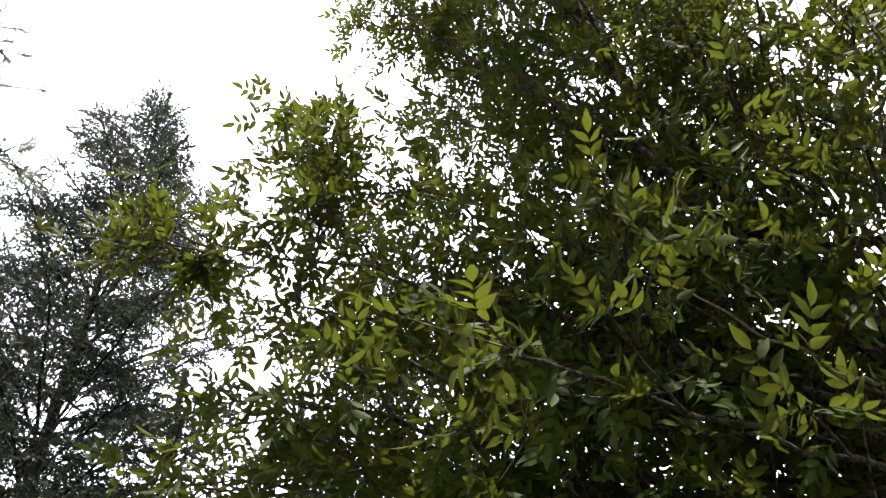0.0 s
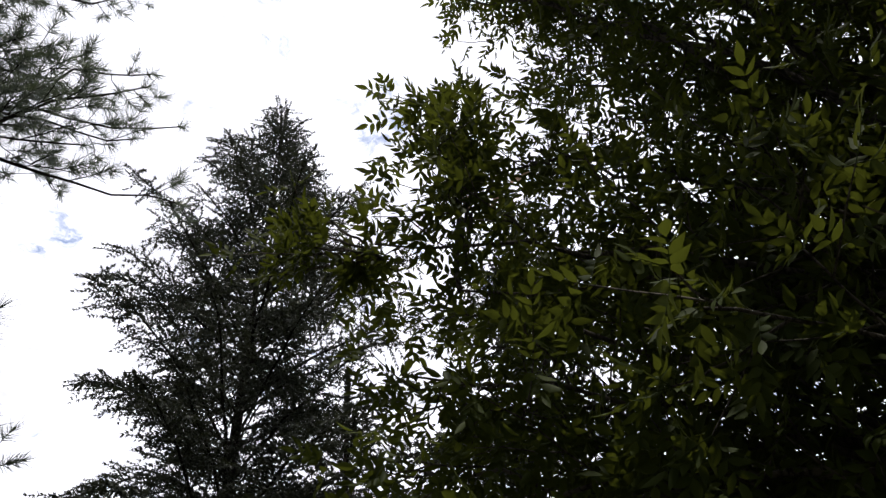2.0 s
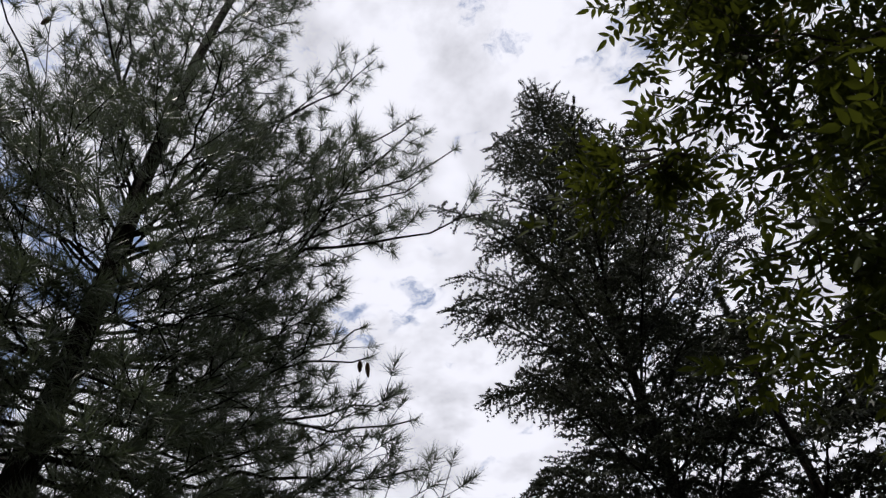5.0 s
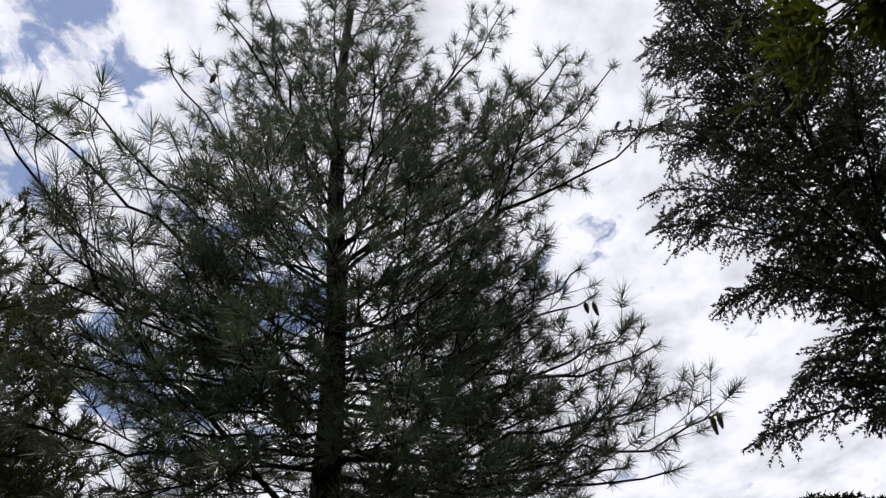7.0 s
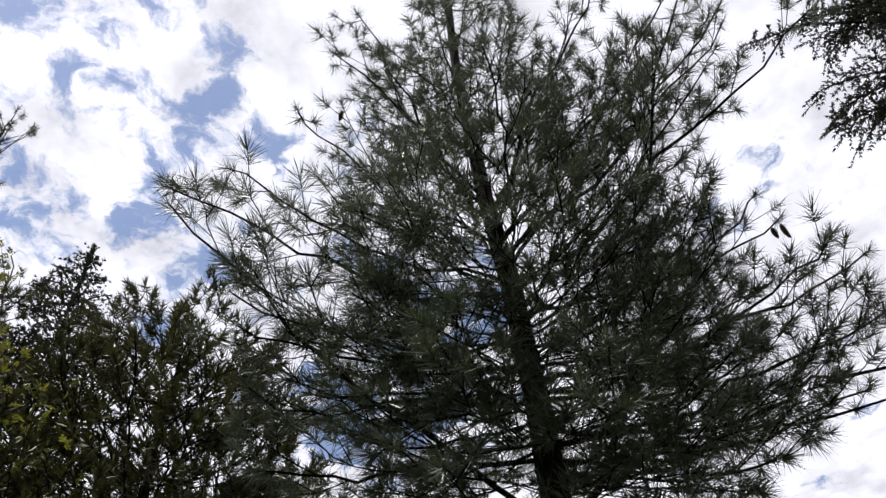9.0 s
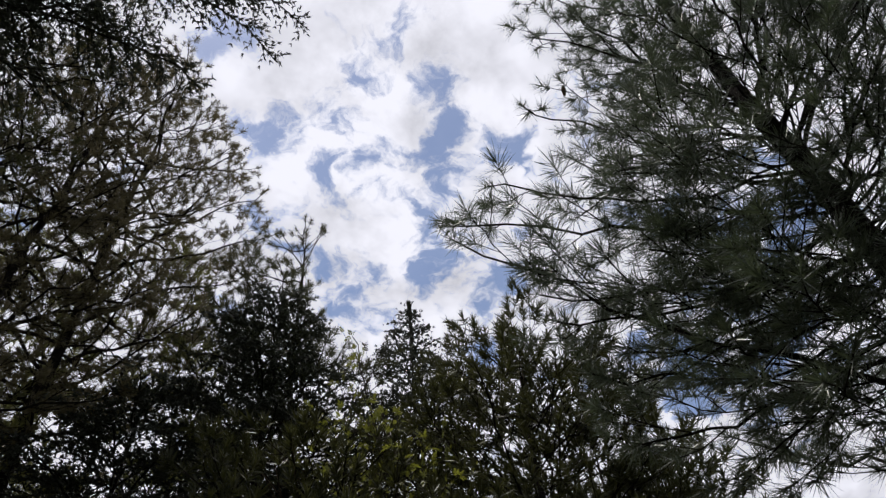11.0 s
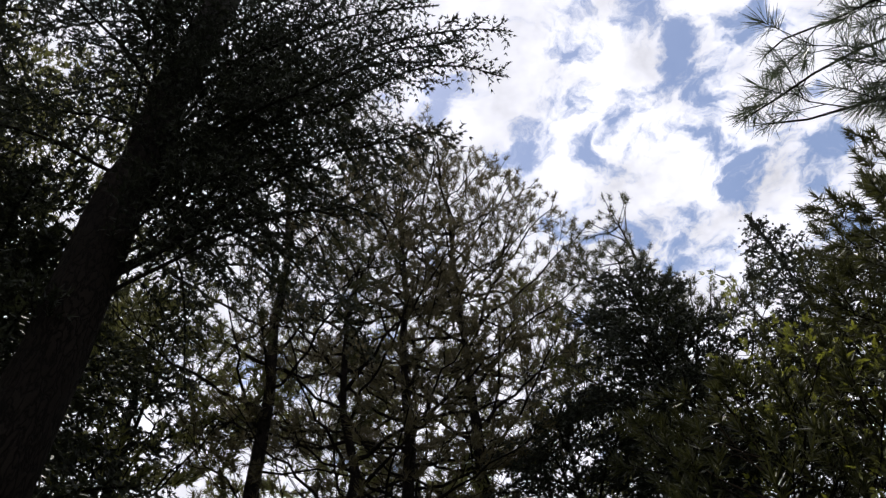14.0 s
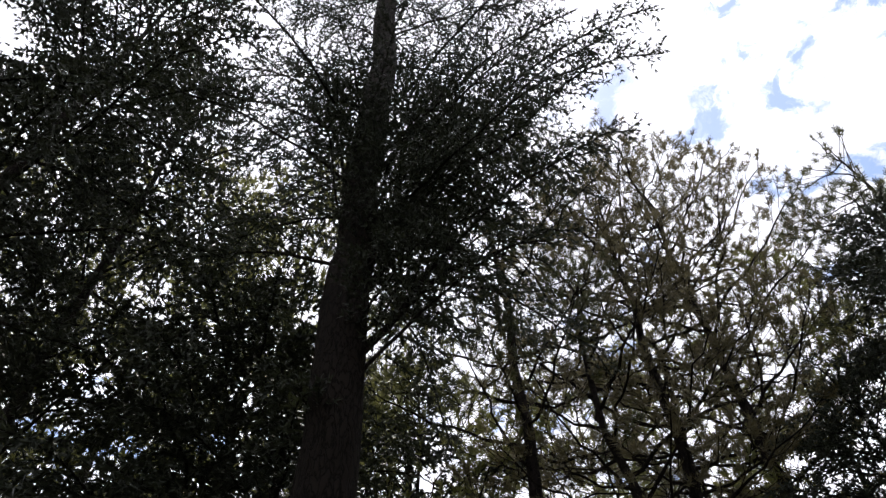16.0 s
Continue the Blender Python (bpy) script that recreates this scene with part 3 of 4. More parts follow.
def leafy_limb(wood, start, tip, r0, rng, twig, reach, sag=0.05, bare=0.25, base=None):
    """A limb of a broadleaved tree; returns leaf places and directions."""
    L = np.linalg.norm(tip - start)
    line = bend(start, tip, sag, 12, rng, 0.05)
    wood.tube(line, np.linspace(r0, 0.005, 12), 7)
    P, D = [], []

    def leaves(pts, gap, frm):
        n = max(2, int(np.linalg.norm(np.diff(pts, axis=0), axis=1).sum() / gap))
        p, d = along(pts, np.linspace(frm, 1, n))
        for k in range(n):
            a, b = across(d[k])
            phi = k * 1.57 + rng.uniform(-0.4, 0.4)
            for side in (1, -1):
                o = (a[0] * math.cos(phi) + b[0] * math.sin(phi)) * side
                P.append(p[k]), D.append(unit(o + d[k] * rng.uniform(0.3, 0.9) + np.array([0, 0, rng.uniform(-1.2, 0.1)])))
        P.append(p[-1]), D.append(d[-1])

    leaves(line[8:], 0.14, 0.1)
    s, side = bare, 1
    while s < 0.97:
        p, d = along(line, np.array([s]))
        p, d = p[0], d[0]
        h = unit(np.cross(d, (0, 0, 1)))
        l2 = reach * (0.35 + 0.75 * (1 - s)) * rng.uniform(0.6, 1.2)
        out = unit(d * rng.uniform(0.4, 0.9) + h * side * rng.uniform(0.3, 1.0) + np.array([0, 0, rng.uniform(-0.35, 0.7)]))
        s += twig * 1.3 / L * rng.uniform(0.6, 1.3)
        side = -side
        l2 = fitting(p, out, l2, base)
        if not l2:
            continue
        sub = bend(p, p + out * l2, rng.uniform(-0.08, 0.06), 7, rng, 0.06)
        wood.tube(sub, np.linspace(max(0.006, r0 * 0.4 * max(0.1, 1.1 - s)), 0.0035, 7), 4)
        leaves(sub[2:], 0.13, 0.1)
        q, tw = 0.3, 1
        while q < 0.95:
            p2, d2 = along(sub, np.array([q]))
            p2, d2 = p2[0], d2[0]
            h2 = unit(np.cross(d2, (0, 0, 1)) + rng.normal(size=3) * 0.4)
            o2 = unit(d2 * 0.8 + h2 * tw + np.array([0, 0, rng.uniform(-0.4, 0.5)]))
            l3 = rng.uniform(0.18, 0.45)
            tws = bend(p2, p2 + o2 * l3, -0.04, 4, rng, 0.05)
            wood.tube(tws, np.linspace(0.0045, 0.0025, 4), 3)
            leaves(tws, 0.12, 0.25)
            q += twig / l2 * rng.uniform(0.7, 1.3)
            tw = -tw
    return np.array(P), np.array(D)


def ash_tree(name, label, base, stems, limbs, seed, singles=0, near=None, leaf=(3, 0.074, 0.028), keep=0.95, material=None, twig=0.3, reach=0.8, dry=()):
    """stems: (top relative to base, root radius); limbs: (stem or fork point, height on the stem, tip relative to the base), with the reach of its twigs where it may grow into the open."""
    rng = np.random.default_rng(seed)
    material = material or M_ASH
    tree = thing(name, base, label, "tree")
    lines = []
    for top, r in stems:
        line = bend((0, 0, -0.1), top, 0.0, 14, rng, 0.03)
        lines.append(line)
        w = Wood()
        w.tube(line, flared(line, r, top[2]), 10, 0.03, rng)
        part("trunk", w.mesh("trunk", M_ASHBARK), tree)
    fine = [compound_leaf(rng, leaf[0] - (k == 3), leaf[1], leaf[2]) for k in range(5)]
    shapes = [compound_leaf(rng, leaf[0] - (k == 3), leaf[1], leaf[2], False) for k in range(6)]
    made = []
    for si, z0, tip, *kept in limbs:
        start = trunk_at(lines[si], z0) if isinstance(si, int) else np.asarray(si, float)
        tip = np.asarray(tip, float)
        w = Wood()
        L = np.linalg.norm(tip - start)
        for _ in range(6):
            if kept or not in_open(base + tip):
                break
            tip = start + (tip - start) * 0.9
        P, D = leafy_limb(w, start, tip, 0.006 + 0.005 * L, rng, twig, reach * min(1.0, 0.2 + 0.4 * L) * (kept[0] if kept else 1.0), base=None if kept else np.asarray(base))
        pick = rng.uniform(size=len(P)) < keep
        made.append((part("branch", w.mesh("branch", M_ASHBARK), tree), P[pick], D[pick]))
    cut = -1.0
    if singles:
        far = np.concatenate([np.linalg.norm(P - np.asarray(near), axis=1) for _, P, _ in made])
        cut = np.sort(far)[min(singles, len(far) - 1)]
        leaves = [mesh_of("leaf", v, fs, material) for v, fs in fine]
    count = 0
    for ob, P, D in made:
        if singles:
            d = np.linalg.norm(P - np.asarray(near), axis=1)
            R, T = frames_of(P[d < cut], D[d < cut], rng)
            for k in range(len(T)):
                t = part("leaf", leaves[(count + k) % 5], ob)
                s = rng.uniform(0.8, 1.2)
                t.matrix_basis = Matrix.Translation(Vector(T[k])) @ Matrix(R[k].tolist()).to_4x4() @ Matrix.Diagonal((s, s, s, 1))
            count += len(T)
            P, D = P[d >= cut], D[d >= cut]
        old = np.zeros(len(P), bool)
        for c, rad in dry:
            old |= (np.linalg.norm(P - np.asarray(c), axis=1) < rad) & (rng.uniform(size=len(P)) < 0.7)
        for sel, mat, nm, lab in ((~old, material, "leaves", ""), (old, M_DRY, "dry_leaves", "withered orange leaves")):
            if sel.sum():
                v, fs = place_pieces(shapes, P[sel], D[sel], rng, 0.75, 1.15)
                part(nm, mesh_of(nm, v, fs, mat), ob, lab, kind="stuff")
    return tree


# ---- ground ----
def build_ground():
    rings = np.concatenate([np.linspace(0.5, 30, 40), np.geomspace(33, 2500, 30)])
    n = 96
    ang = np.arange(n) * 2 * math.pi / n
    x, y = rings[:, None] * np.cos(ang), rings[:, None] * np.sin(ang)
    z = 0.05 * np.sin(x * 0.9 + 1) * np.cos(y * 0.7) * np.exp(-rings[:, None] / 40) - 0.05
    v = np.concatenate([[[0, 0, -0.03]], np.stack([x, y, z], -1).reshape(-1, 3)])
    i = np.arange(len(rings) - 1)[:, None] * n + 1
    j = np.arange(n)[None]
    jn = (j + 1) % n
    quad = np.stack([i + j, i + n + j, i + n + jn, i + jn], -1).reshape(-1, 4)
    tri = np.stack([0 * j[0], 1 + j[0], 1 + jn[0]], -1)
    ob = new("ground", mesh_of("ground", v, [tri, quad], M_GROUND, True))
    tagged(ob, "brown forest floor of needles, litter and moss", "ground", kind="structure")


build_ground()


def rel(az, el, hd, base, eye=(-0.1, 0.0)):
    """A tip seen at azimuth and elevation from the walker, hd metres off along the ground, relative to a tree's base."""
    p = spot(az, hd, EYE + hd * math.tan(radians(el)), eye)
    return p - np.asarray(base)


# ---- the ash beside the walker ----
ASH = spot(314, 2.9, 0, (0, 0))
ash_limbs = [(0, z, rel(az, el, max(hd, 2.3), ASH)) for z, az, el, hd in [
    (3.2, 348, 68, 2.2), (2.8, 16.5, 51, 2.4), (4.0, 2, 69, 2.0), (2.7, 325, 50, 1.6), (3.8, 322, 60, 2.0),
    (4.2, 337, 66, 1.9), (2.9, 300, 45, 2.2), (2.0, 8, 36, 2.9), (2.1, 350, 33, 3.0), (2.4, 13, 38, 3.0), (1.9, 336, 32, 2.4), (3.3, 330, 45, 4.4)]]
ash_limbs += [(0, z, rel(az, el, max(hd, 2.3), ASH)) for z, az, el, hd in [
    (4.4, 310, 58, 3.4), (2.6, 358, 50, 2.6), (3.5, 342, 56, 2.4), (3.0, 322, 38, 2.0), (4.8, 350, 62, 3.0), (3.6, 4, 55, 2.9), (4.0, 310, 60, 2.2), (3.2, 304, 52, 2.0), (4.6, 316, 68, 2.0), (4.0, 299, 58, 2.4), (2.0, 13, 34, 2.9), (2.2, 14, 41, 2.7), (1.8, 10, 29, 2.8), (2.2, 11, 46, 2.6)]]
ash_limbs += [(0, 2.6, rel(344, 41, 1.6, ASH)), (0, 2.9, rel(336, 48, 1.9, ASH))]
ash_limbs += [(rel(14, 51.5, 2.4, ASH, (-0.2, 0.13)), 0, rel(az, el, hd, ASH, (-0.2, 0.13)), 0.36) for az, el, hd in [(27, 51.5, 2.4), (25.5, 54, 2.4), (26, 50, 2.5), (24, 52.5, 2.35), (22.5, 54.5, 2.5), (21, 52.5, 2.4)]]
# the dark bough that crosses the crown
ash_limbs += [(rel(323, 38, 2.9, ASH), 0, rel(347.5, 67, 2.5, ASH), 0.34), (rel(336, 48, 2.75, ASH), 0, rel(357, 56, 2.8, ASH), 0.55)]
# the upright shoot at the crown's edge
foot = rel(7.0, 47, 2.35, ASH)
ash_limbs += [(1, 2.4, foot), (foot, 0, rel(5.0, 61.5, 2.3, ASH), 0.55)] + [
    (rel(5.8, e0, 2.35, ASH), 0, rel(az, el, hd, ASH), 0.55) for e0, az, el, hd in
    [(49, 6.5, 55, 2.3), (51, 1.5, 57, 2.25), (53, 6.2, 59, 2.35), (50, 0.5, 55, 2.4), (54, 2.0, 61, 2.3), (50, 5.0, 57.5, 2.2), (55, 5.4, 61.5, 2.35)]]
fill = np.random.default_rng(5)
for k in range(27):
    el = fill.uniform(27, 66)
    az = fill.uniform(300, 362) if el > 45 else fill.uniform(300, 370)
    hd = fill.uniform(2.5, 4.5)
    z = np.clip(EYE + hd * math.tan(radians(el)) - fill.uniform(0.6, 2.2), 1.5, 6.2)
    ash_limbs.append((k % 2 if z < 5 else 0, z, rel(az, el, hd, ASH)))
for k in range(8):
    hd = fill.uniform(2.2, 3.4)
    ash_limbs.append((0, fill.uniform(2.6, 4.2), rel(fill.uniform(298, 318), fill.uniform(46, 64), hd, ASH)))
for k in range(13):
    hd = fill.uniform(2.7, 4.0)
    ash_limbs.append((k % 2, fill.uniform(1.6, 3.4), rel(fill.uniform(308, 362), fill.uniform(26, 46), hd, ASH)))
# limbs above the view, added unseen to shade the crown below
for k in range(22):
    hd = fill.uniform(1.2, 3.0)
    ash_limbs.append((0, fill.uniform(5.5, 8.6), rel(fill.uniform(300, 366), fill.uniform(73, 79), hd, ASH)))
ash = ash_tree("ash_tree", "leafy green ash tree with feathered translucent leaves", ASH, [((-0.5, 0.2, 9.2), 0.085), ((0.5, -0.1, 5.5), 0.05)], ash_limbs, 11,
         singles=300, near=rel(345, 48, 1.0, ASH), twig=0.22, dry=[(rel(13.5, 51.5, 2.42, ASH, (-0.2, 0.13)), 0.10), (rel(2, 55, 2.6, ASH), 0.22), (rel(353, 63, 2.2, ASH), 0.25)])

twig = Wood()
twig.tube(bend((-0.1, 0.05, 3.1), rel(327, 42, 1.9, ASH), -0.10, 14, np.random.default_rng(9), 0.05), np.linspace(0.012, 0.003, 14), 6)
part("dead_branch", twig.mesh("dead_branch", M_PALE), ash, "pale bare dead branch")

# ---- the cedar behind it ----
CEDAR = spot(28.4, 6.1, 0, (-0.18, 0.07))
cedar_crown = [(0, 1.8), (0.22, 1.85), (0.35, 2.0), (0.42, 2.1), (0.56, 1.6), (0.70, 1.12), (0.84, 0.85), (0.94, 0.42), (1, 0.14)]
cedar_boughs = whorls(12.6, 2.9, 12.25, cedar_crown, 90, (0.4, 0.8), 21, vary=(0.75, 1.2), skew=1.35) + whorls(12.6, 3.2, 12.3, [(f, 0.48 * rad) for f, rad in cedar_crown], 66, (0.2, 0.6), 26)
cedar_tree("cedar_tree", "tall dark blue-green cedar with drooping twig tips", CEDAR, 12.6, 0.10, cedar_boughs, 22,
           step=0.028, needle=0.044, width=0.0175, count=5, reach=0.48, hang=0.22, gap=0.075, taper=1.15, tips=0.26)
low = spot(5, 6.0)
low_cedar = cedar_tree("cedar_tree", "low cedar with pale green outer sprays", low, 6.6, 0.08, whorls(6.6, 1.2, 6.4, [(0, 2.0), (0.6, 1.4), (1, 0.2)], 32, 0.2, 23), 24,
           step=0.055, needle=0.065, width=0.024, count=4)

for az, hd, H, sd, n in [(356, 5.6, 9.0, 25, 54), (325, 6.2, 7.6, 27, 24)]:
    cedar_tree("cedar_tree", "shaded cedar standing close behind the ash", spot(az, hd), H, 0.09, whorls(H, 1.0, H - 0.3, [(0, 2.0), (0.6, 1.6), (1, 0.4)], n, 0.2, sd), sd + 1,
               step=0.056, needle=0.065, width=0.031, count=4)

# low cedars under the taller trees, and one added round the walker's back
# the one at 268 is out of view, there to block sky light
for az, hd, turn in [(268, 4.3, 40), (16, 5.7, 120), (199, 4.4, 75), (112, 7.6, 210), (121, 8.2, 300)]:
    x, y, z = spot(az, hd)
    copy_thing(low_cedar, pose(x, y, z, 0, 0, turn))

# ---- the long-needled pine ----
PINE = spot(78.4, 3.9, 0, (-0.41, -0.03))
west_boughs = [(117.8, 51.7, 3.3), (112, 54.3, 3.4), (108.6, 45.2, 3.4), (107.5, 42.9, 3.5), (102, 39.3, 3.4), (105.5, 38.5, 3.7), (104.1, 32.7, 3.7), (104.7, 59.8, 3.5), (101, 55, 3.3), (100.1, 64.3, 3.3), (96, 67.2, 3.2),
               (91, 63, 3.4), (94, 55, 3.3), (96, 46, 3.2), (95, 35, 3.3)]
east_boughs = [(44.7, 60.9, 3.7), (38.6, 58.2, 4.0), (43.5, 56.2, 4.0), (36, 52.8, 4.2), (51.5, 65.1, 3.6), (57.8, 63.6, 3.7), (51, 42.7, 4.6), (51.5, 45, 4.4), (46.7, 37.8, 4.8), (48.2, 39.9, 4.6), (44.3, 31.8, 5.0), (46.5, 34.2, 4.8),
               (49, 29, 4.6), (48, 54.5, 3.9), (54, 57, 3.7), (58, 35, 4.0), (60, 44, 3.7), (60, 51, 3.6), (53, 30, 4.4), (55, 39, 4.3)]
front_boughs = [(64, 34, 3.4), (74, 37, 3.0), (80, 41, 2.9), (92, 41, 3.0), (76, 46, 2.9), (70, 49, 3.0), (83, 49, 2.9), (92, 52, 3.1), (78, 54, 3.0), (72, 57, 3.1), (62, 40, 3.4), (98, 43, 3.2), (62, 48, 3.4), (79, 60, 3.2), (90, 32, 3.1), (68, 30, 3.3),
                (80, 29, 3.2), (75, 27, 3.2), (70, 35, 3.1), (66, 26, 3.5), (78, 34, 2.9), (61, 28, 3.7), (74, 41, 3.0), (73, 24, 3.3)]
mid_boughs = [(68, 40, 3.2), (66, 46, 3.1), (66, 59, 3.4), (85, 43, 2.9), (88, 36, 3.0), (86, 56, 3.2), (72, 31, 3.2), (82, 64, 3.5), (90, 48, 3.1)]


def pine_root(el):
    """The height on the trunk at which a bough of that elevation leaves it."""
    return EYE + 3.9 * math.tan(radians(33 + 0.55 * (el - 32)))


pine_limbs = [(3.7, rel(117.2, 50.5, 3.35, PINE, (-0.4, -0.03)), True), (3.6, rel(44.5, 60.0, 3.5, PINE, (-0.4, -0.03)), True)]
pine_limbs += [(pine_root(el), rel(az, el, hd, PINE, (-0.4, -0.03)), True) for az, el, hd in west_boughs + east_boughs + mid_boughs + front_boughs]
rear = lambda az, z: abs((az - 78 + 180) % 360 - 180) > 100
long_pine = pine_tree("pine_tree", "large pine with long grey-green needles and open limbs", PINE, 15.0, 0.105,
          pine_limbs + whorls(15, 4.8, 14.5, [(0, 1.7), (0.2, 1.25), (0.45, 0.95), (0.8, 0.7), (1, 0.3)], 34, (0.5, 1.1), 31) + whorls(15, 2.6, 5.4, [(0, 2.4), (1, 2.0)], 18, (0.4, 0.7), 33, skip=rear), 32,
          singles=300, near=rel(100, 50, 3.2, PINE), needle=0.16, count=64, blades=2, width=0.0044, twig=0.15, stout=0.0042, reach=0.88, bare=0.12, sag=-0.07)



def cone_mesh():
    """A hanging cone, its tip down, with spirally set scales."""
    rng = np.random.default_rng(3)
    L, n = 0.135, 84
    z = np.linspace(0, -L, 9)
    prof = np.array([0.006, 0.015, 0.020, 0.022, 0.021, 0.018, 0.014, 0.009, 0.002])
    w = Wood()
    w.tube(np.stack([0.01 * np.sin(z * 12), 0 * z, z], -1), prof * 0.8, 8)
    pieces = [(np.concatenate(w.v), [np.concatenate(w.q)])]
    for k in range(n):
        f = (k + 1) / (n + 1)
        a, r, zz = k * 2.39996, np.interp(f, np.linspace(0, 1, 9), prof), -L * f
        o, t = np.array([math.cos(a), math.sin(a), 0]), np.array([-math.sin(a), math.cos(a), 0])
        c = o * r * 0.75 + np.array([0.01 * math.sin(zz * 12), 0, zz])
        tip = c + o * 0.009 + np.array([0, 0, -0.012])
        v = np.array([c + np.array([0, 0, 0.006]), c + t * 0.007 - np.array([0, 0, 0.004]), tip, c - t * 0.007 - np.array([0, 0, 0.004])])
        pieces.append((v, [np.array([[0, 1, 2], [0, 2, 3]])]))
    v, fs = joined(pieces)
    return mesh_of("pine_cone", v, fs, M_CONE)


cone = cone_mesh()
for az, el, hd, turn, tilt in [(51.2, 42.3, 4.55, 0, 8), (52.0, 42.4, 4.6, 80, -10), (44.0, 31.9, 5.0, 150, 6), (44.6, 31.8, 4.95, 40, 14), (57, 37.5, 4.4, 100, 4), (98, 60, 3.3, 10, -6)]:
    ob = part("pine_cone", cone, long_pine, "brown hanging pine cone")
    x, y, z = rel(az, el, hd, PINE, (-0.4, -0.03))
    ob.matrix_basis = pose(x, y, z, tilt, 0, turn)

# ---- pines further off ----
far_pines = [
    ("young pine with upright shoots at its tips", 111, 6.3, 41.5, 0.07, [(0, 1.9), (0.5, 1.6), (0.9, 0.9), (1, 0.4)], 84, 0.7, 41),
    ("slender pine with tufted yellow-green crown", 134.7, 8.0, 51.2, 0.09, [(0, 1.5), (0.5, 1.7), (0.85, 1.0), (1, 0.45)], 56, 0.5, 42),
    ("round-topped pine with a bare forked trunk", 155.2, 8.0, 57, 0.12, [(0, 1.8), (0.5, 2.4), (0.85, 1.8), (1, 0.6)], 54, 0.5, 43),
    ("round-topped pine with a bare forked trunk", 161, 7.6, 57, 0.12, [(0, 1.6), (0.5, 2.2), (0.85, 1.6), (1, 0.6)], 48, 0.5, 44),
    ("crooked pine with bare twisted limbs", 166.5, 7.0, 52, 0.10, [(0, 1.8), (0.5, 2.0), (0.85, 1.4), (1, 0.5)], 34, 0.5, 45),
    ("tall straight pine with a thin crown", 176.5, 6.4, 63, 0.11, [(0, 1.6), (0.5, 1.9), (0.85, 1.4), (1, 0.5)], 44, 0.4, 46)]
far_pines += [
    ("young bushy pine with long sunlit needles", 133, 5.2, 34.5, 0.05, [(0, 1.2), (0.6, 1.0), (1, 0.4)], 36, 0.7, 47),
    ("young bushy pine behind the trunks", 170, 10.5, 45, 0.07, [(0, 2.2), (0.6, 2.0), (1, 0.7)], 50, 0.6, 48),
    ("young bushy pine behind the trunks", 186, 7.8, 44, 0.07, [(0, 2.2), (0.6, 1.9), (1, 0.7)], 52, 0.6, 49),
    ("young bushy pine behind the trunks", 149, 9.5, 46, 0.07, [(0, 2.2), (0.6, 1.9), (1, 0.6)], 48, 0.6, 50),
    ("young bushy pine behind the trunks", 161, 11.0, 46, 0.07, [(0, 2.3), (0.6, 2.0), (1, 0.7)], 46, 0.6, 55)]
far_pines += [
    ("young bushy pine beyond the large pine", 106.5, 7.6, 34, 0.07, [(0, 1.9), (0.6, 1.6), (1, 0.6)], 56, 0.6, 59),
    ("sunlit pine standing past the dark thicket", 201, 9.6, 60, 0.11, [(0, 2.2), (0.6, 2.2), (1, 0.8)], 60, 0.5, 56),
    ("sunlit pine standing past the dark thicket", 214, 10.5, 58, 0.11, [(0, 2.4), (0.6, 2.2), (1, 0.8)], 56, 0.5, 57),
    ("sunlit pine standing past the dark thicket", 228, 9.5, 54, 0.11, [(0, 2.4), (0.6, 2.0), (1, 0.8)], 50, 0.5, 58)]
for lab, az, hd, top_el, r, prof, n, rise, sd in far_pines:
    b = spot(az, hd)
    H = EYE + hd * math.tan(radians(top_el))
    young = "young" in lab or "past" in lab
    # pines behind the trunks and past the thicket get needles with sunlight painted in
    pine_tree("pine_tree", lab, b, H, r, whorls(H, (0.25 if young else 0.46) * H, H - 0.2, prof, n, rise, sd), sd + 100, needle=0.13 if young else 0.112, width=(0.024 if "past" in lab else 0.016 if "trunks" in lab or "beyond" in lab else 0.011) if young else 0.0062, count=(25 if hd > 7 else 38) if young else 50, twig=0.115 if young else 0.105,
              reach=0.8, shoot=0.10 if young else 0.07, wide=74 if young else 88, stout=0.0036 if young else 0.009, crooked=0.035 if "crooked" in lab else 0.02, material=M_SUNTINTPINE if "sunlit pine" in lab or "trunks" in lab else M_TANPINE if "round" in lab or "crooked" in lab else M_FARPINE, bare=0.3 if young else 0.42, up=0.9 if young else 0.5,
              dead=0 if young else 20)
for lab, az, hd, top_el, r, prof, n, sd in [
        ("small cedar with a pointed drooping leader", 122.5, 7.6, 46.3, 0.07, [(0, 1.7), (0.5, 1.1), (0.75, 0.62), (0.9, 0.3), (1, 0.1)], 96, 51),
        ("dense dark cedar with a bent leader", 136.2, 6.6, 46.5, 0.10, [(0, 1.4), (0.6, 1.15), (0.85, 0.75), (1, 0.3)], 104, 52),
        ("low dark cedar beside the bare pine trunks", 147, 7.2, 38, 0.08, [(0, 1.8), (0.6, 1.4), (0.85, 0.9), (1, 0.3)], 60, 53)]:
    b = spot(az, hd)
    H = EYE + hd * math.tan(radians(top_el))
    boughs = [(z, tip, True) if az < 130 else (z, tip) for z, tip in whorls(H, 3.2, H - 0.12, prof, n, 0.4, sd, skew=0.8 if az < 130 else 1.0)]
    cedar_tree("cedar_tree", lab, b, H, r, boughs, sd + 100, step=0.04, needle=0.054, width=0.021, count=4, hang=0.22, taper=1.2)

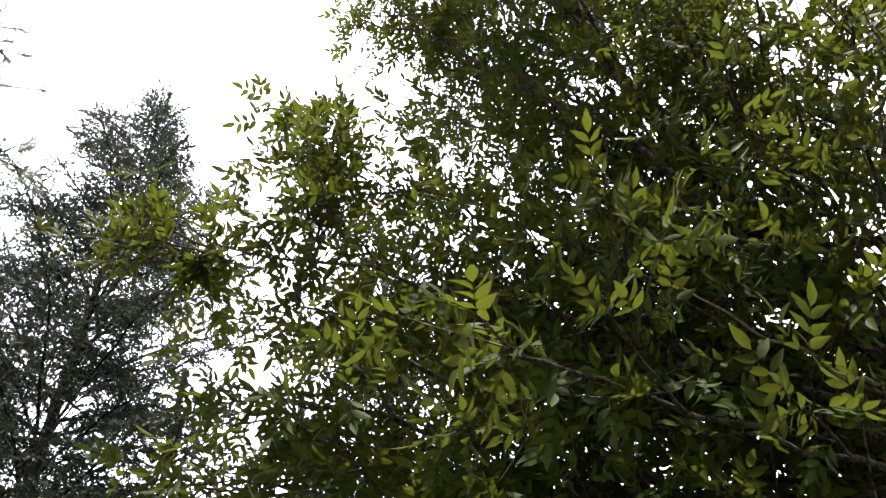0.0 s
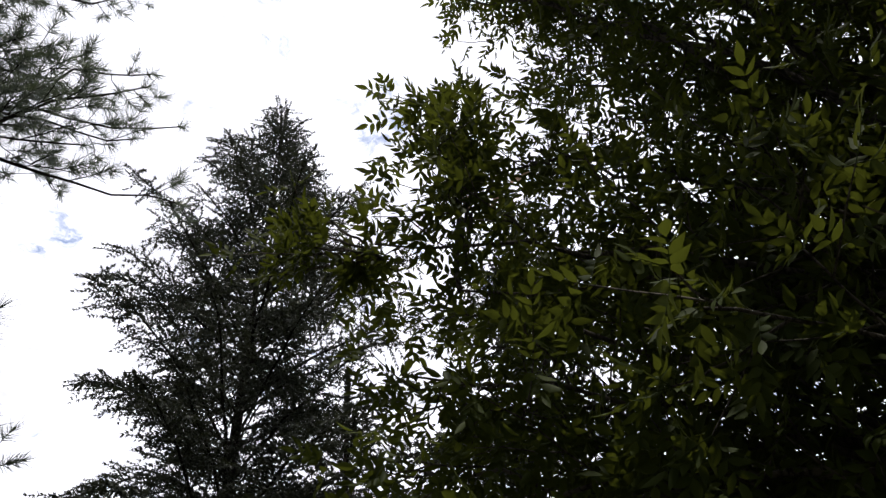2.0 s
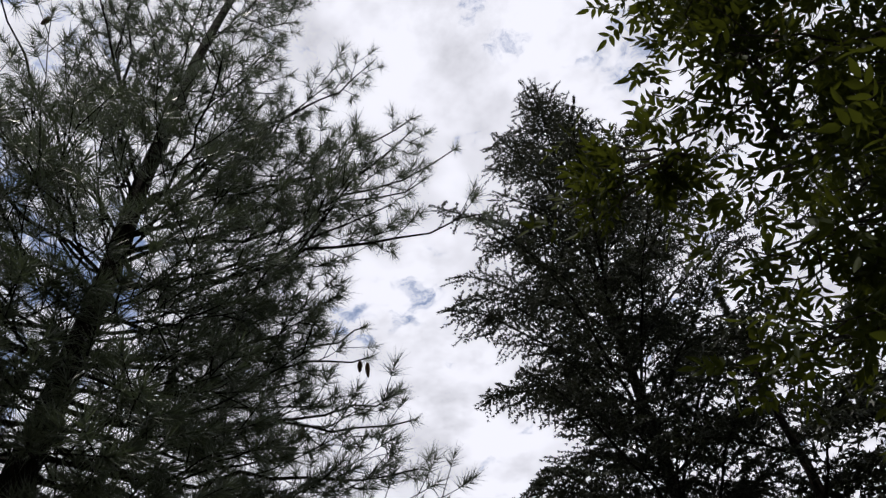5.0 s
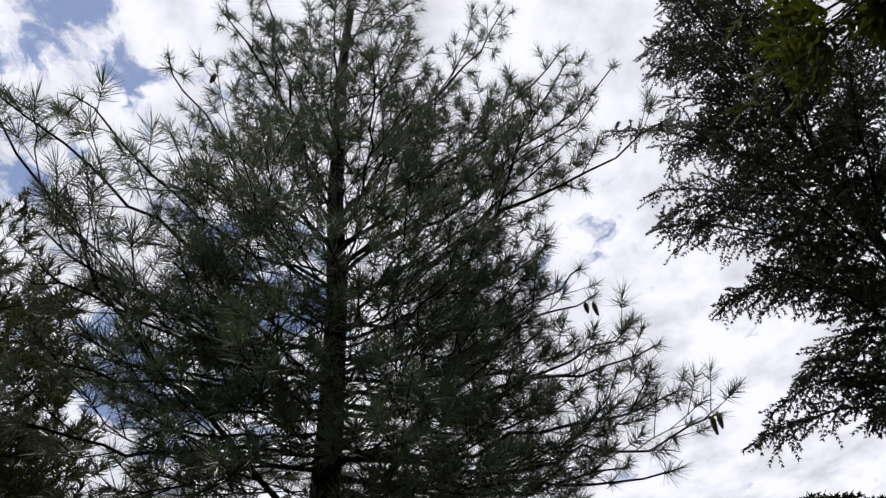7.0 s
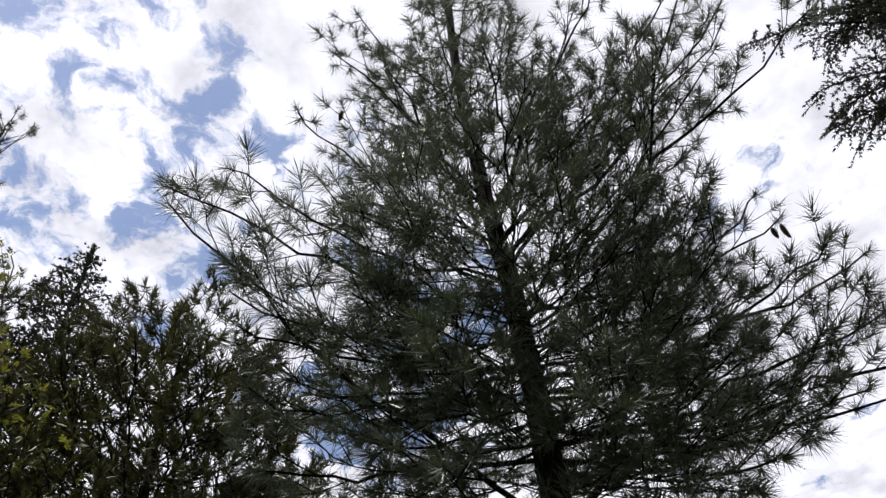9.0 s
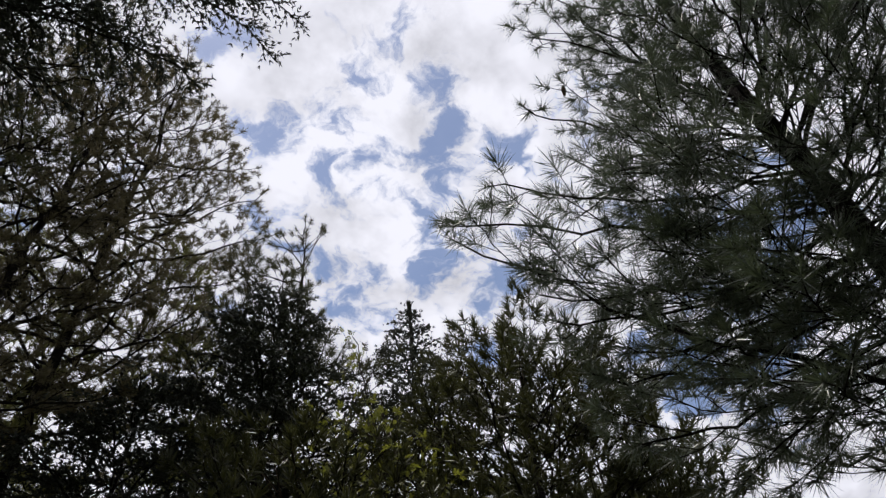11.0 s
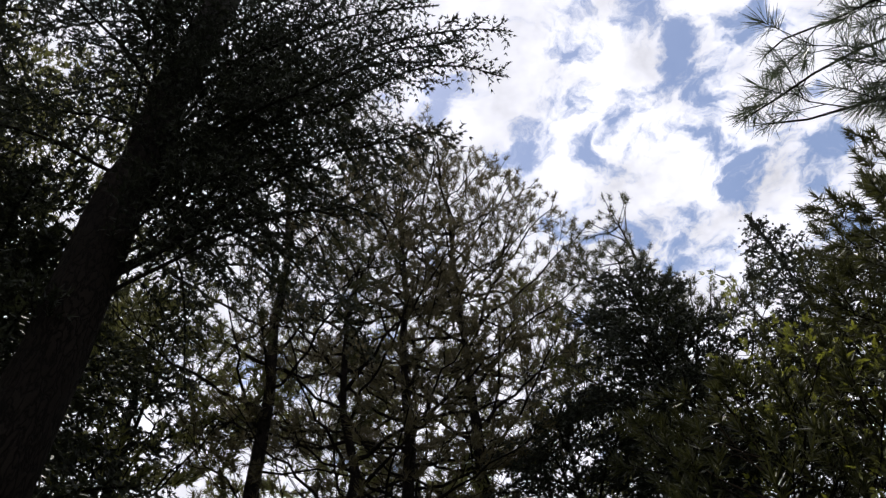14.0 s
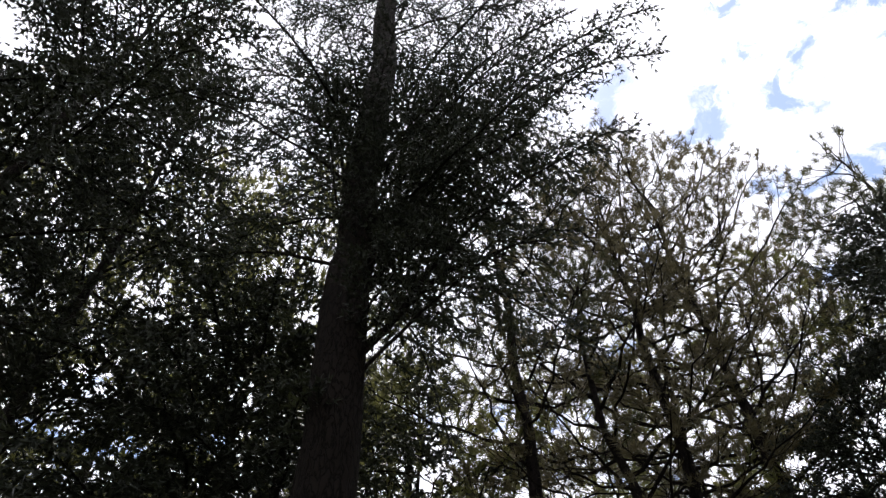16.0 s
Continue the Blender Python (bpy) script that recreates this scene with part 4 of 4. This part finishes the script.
# ---- the big cedar trunk ----
BIG = spot(195, 3.05, 0, (-0.36, -0.18))
big_limbs = [(z, rel(az, el, hd, BIG, (-0.36, -0.18)), True) for z, az, el, hd in [(5.2, 141.5, 66, 2.9), (5.9, 137.5, 68.5, 2.6), (4.7, 151, 62.5, 3.0), (5.6, 147, 69, 2.5), (6.2, 152, 72, 2.4), (6.4, 160, 74, 2.3),
             (4.5, 164, 57, 2.9), (4.8, 171, 60, 2.7), (5.2, 178, 63, 2.6), (5.6, 167, 65, 2.7), (4.9, 184, 58, 2.5), (6.0, 175, 68, 2.5), (5.4, 158, 62, 2.9), (5.8, 186, 67, 2.3),
             (5.8, 206, 66, 2.6), (4.2, 203, 46, 3.0), (6.3, 212, 70, 2.6), (6.6, 183, 71, 2.4), (7.2, 190, 75, 2.0), (7.0, 206, 73, 2.2), (6.4, 201, 69, 2.6)]]
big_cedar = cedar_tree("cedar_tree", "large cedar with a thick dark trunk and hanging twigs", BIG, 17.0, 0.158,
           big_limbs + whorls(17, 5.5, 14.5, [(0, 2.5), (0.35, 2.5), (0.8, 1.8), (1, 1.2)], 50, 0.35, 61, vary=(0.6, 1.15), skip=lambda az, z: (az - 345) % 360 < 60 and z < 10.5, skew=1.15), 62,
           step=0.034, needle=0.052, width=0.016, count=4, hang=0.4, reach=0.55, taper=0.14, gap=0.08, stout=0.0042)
stub = Wood()
rs = np.random.default_rng(8)
bough = bend((0, 0, 4.9), rel(167, 55.5, 3.0, BIG, (-0.36, -0.18)), 0.06, 12, rs, 0.05)
stub.tube(bough, np.linspace(0.022, 0.004, 12), 6)
for q in rs.uniform(0.3, 1.0, 12):
    p, d = along(bough, np.array([q]))
    stub.tube(bend(p[0], p[0] + unit(d[0] + rs.normal(size=3) * 0.7) * rs.uniform(0.2, 0.7), 0.05, 5, rs, 0.1), np.linspace(0.006, 0.002, 5), 3)
part("dead_branch", stub.mesh("dead_branch", M_BARK), big_cedar, "bare dead branch")

# ---- thicket at the far end ----
for lab, az, hd, H, r, n, wide, sd, foot in [
        ("dark cedar in a dense thicket", 222, 5.6, 13.0, 0.08, 50, 2.0, 71, 4.6), ("dark cedar in a dense thicket", 234, 4.6, 14.0, 0.07, 54, 2.3, 72, 5.0),
        ("slender dark cedar behind the others", 187, 8.0, 10.5, 0.09, 54, 1.9, 73, 2.4),
        ("dark cedar in a dense thicket", 250, 4.8, 14.0, 0.09, 40, 2.2, 75, 4.0), ("dense shaded cedar close behind the big trunk", 204, 4.9, 7.6, 0.07, 70, 1.9, 76, 2.4)]:
    profile = [(0, wide), (0.6, wide * 0.85), (0.85, wide * 0.5), (1, 0.3)]
    cedar_tree("cedar_tree", lab, spot(az, hd), H, r, whorls(H, foot, H - 0.3, profile, n, 0.2, sd, vary=(0.6, 1.15)), sd + 100, step=0.055, needle=0.066, width=0.027, count=5, hang=0.3, gap=0.10, reach=0.62)

# ---- small-leaved tree ----
BROAD = spot(125.5, 5.6)
ash_tree("broadleaf_tree", "small-leaved tree with yellow-green sunlit foliage", BROAD, [((0.1, 0.1, 6.0), 0.06)],
         [(0, z, t) for z, t in whorls(6.5, 2.0, 5.6, [(0, 1.2), (0.5, 1.25), (1, 0.5)], 34, 0.5, 81)] + [(0, 5.2, rel(128.3, 43.6, 5.4, BROAD, (-0.35, -0.1)), 0.36)], 82, leaf=(2, 0.038, 0.020), keep=0.8, material=M_BROAD, twig=0.2, reach=0.7)
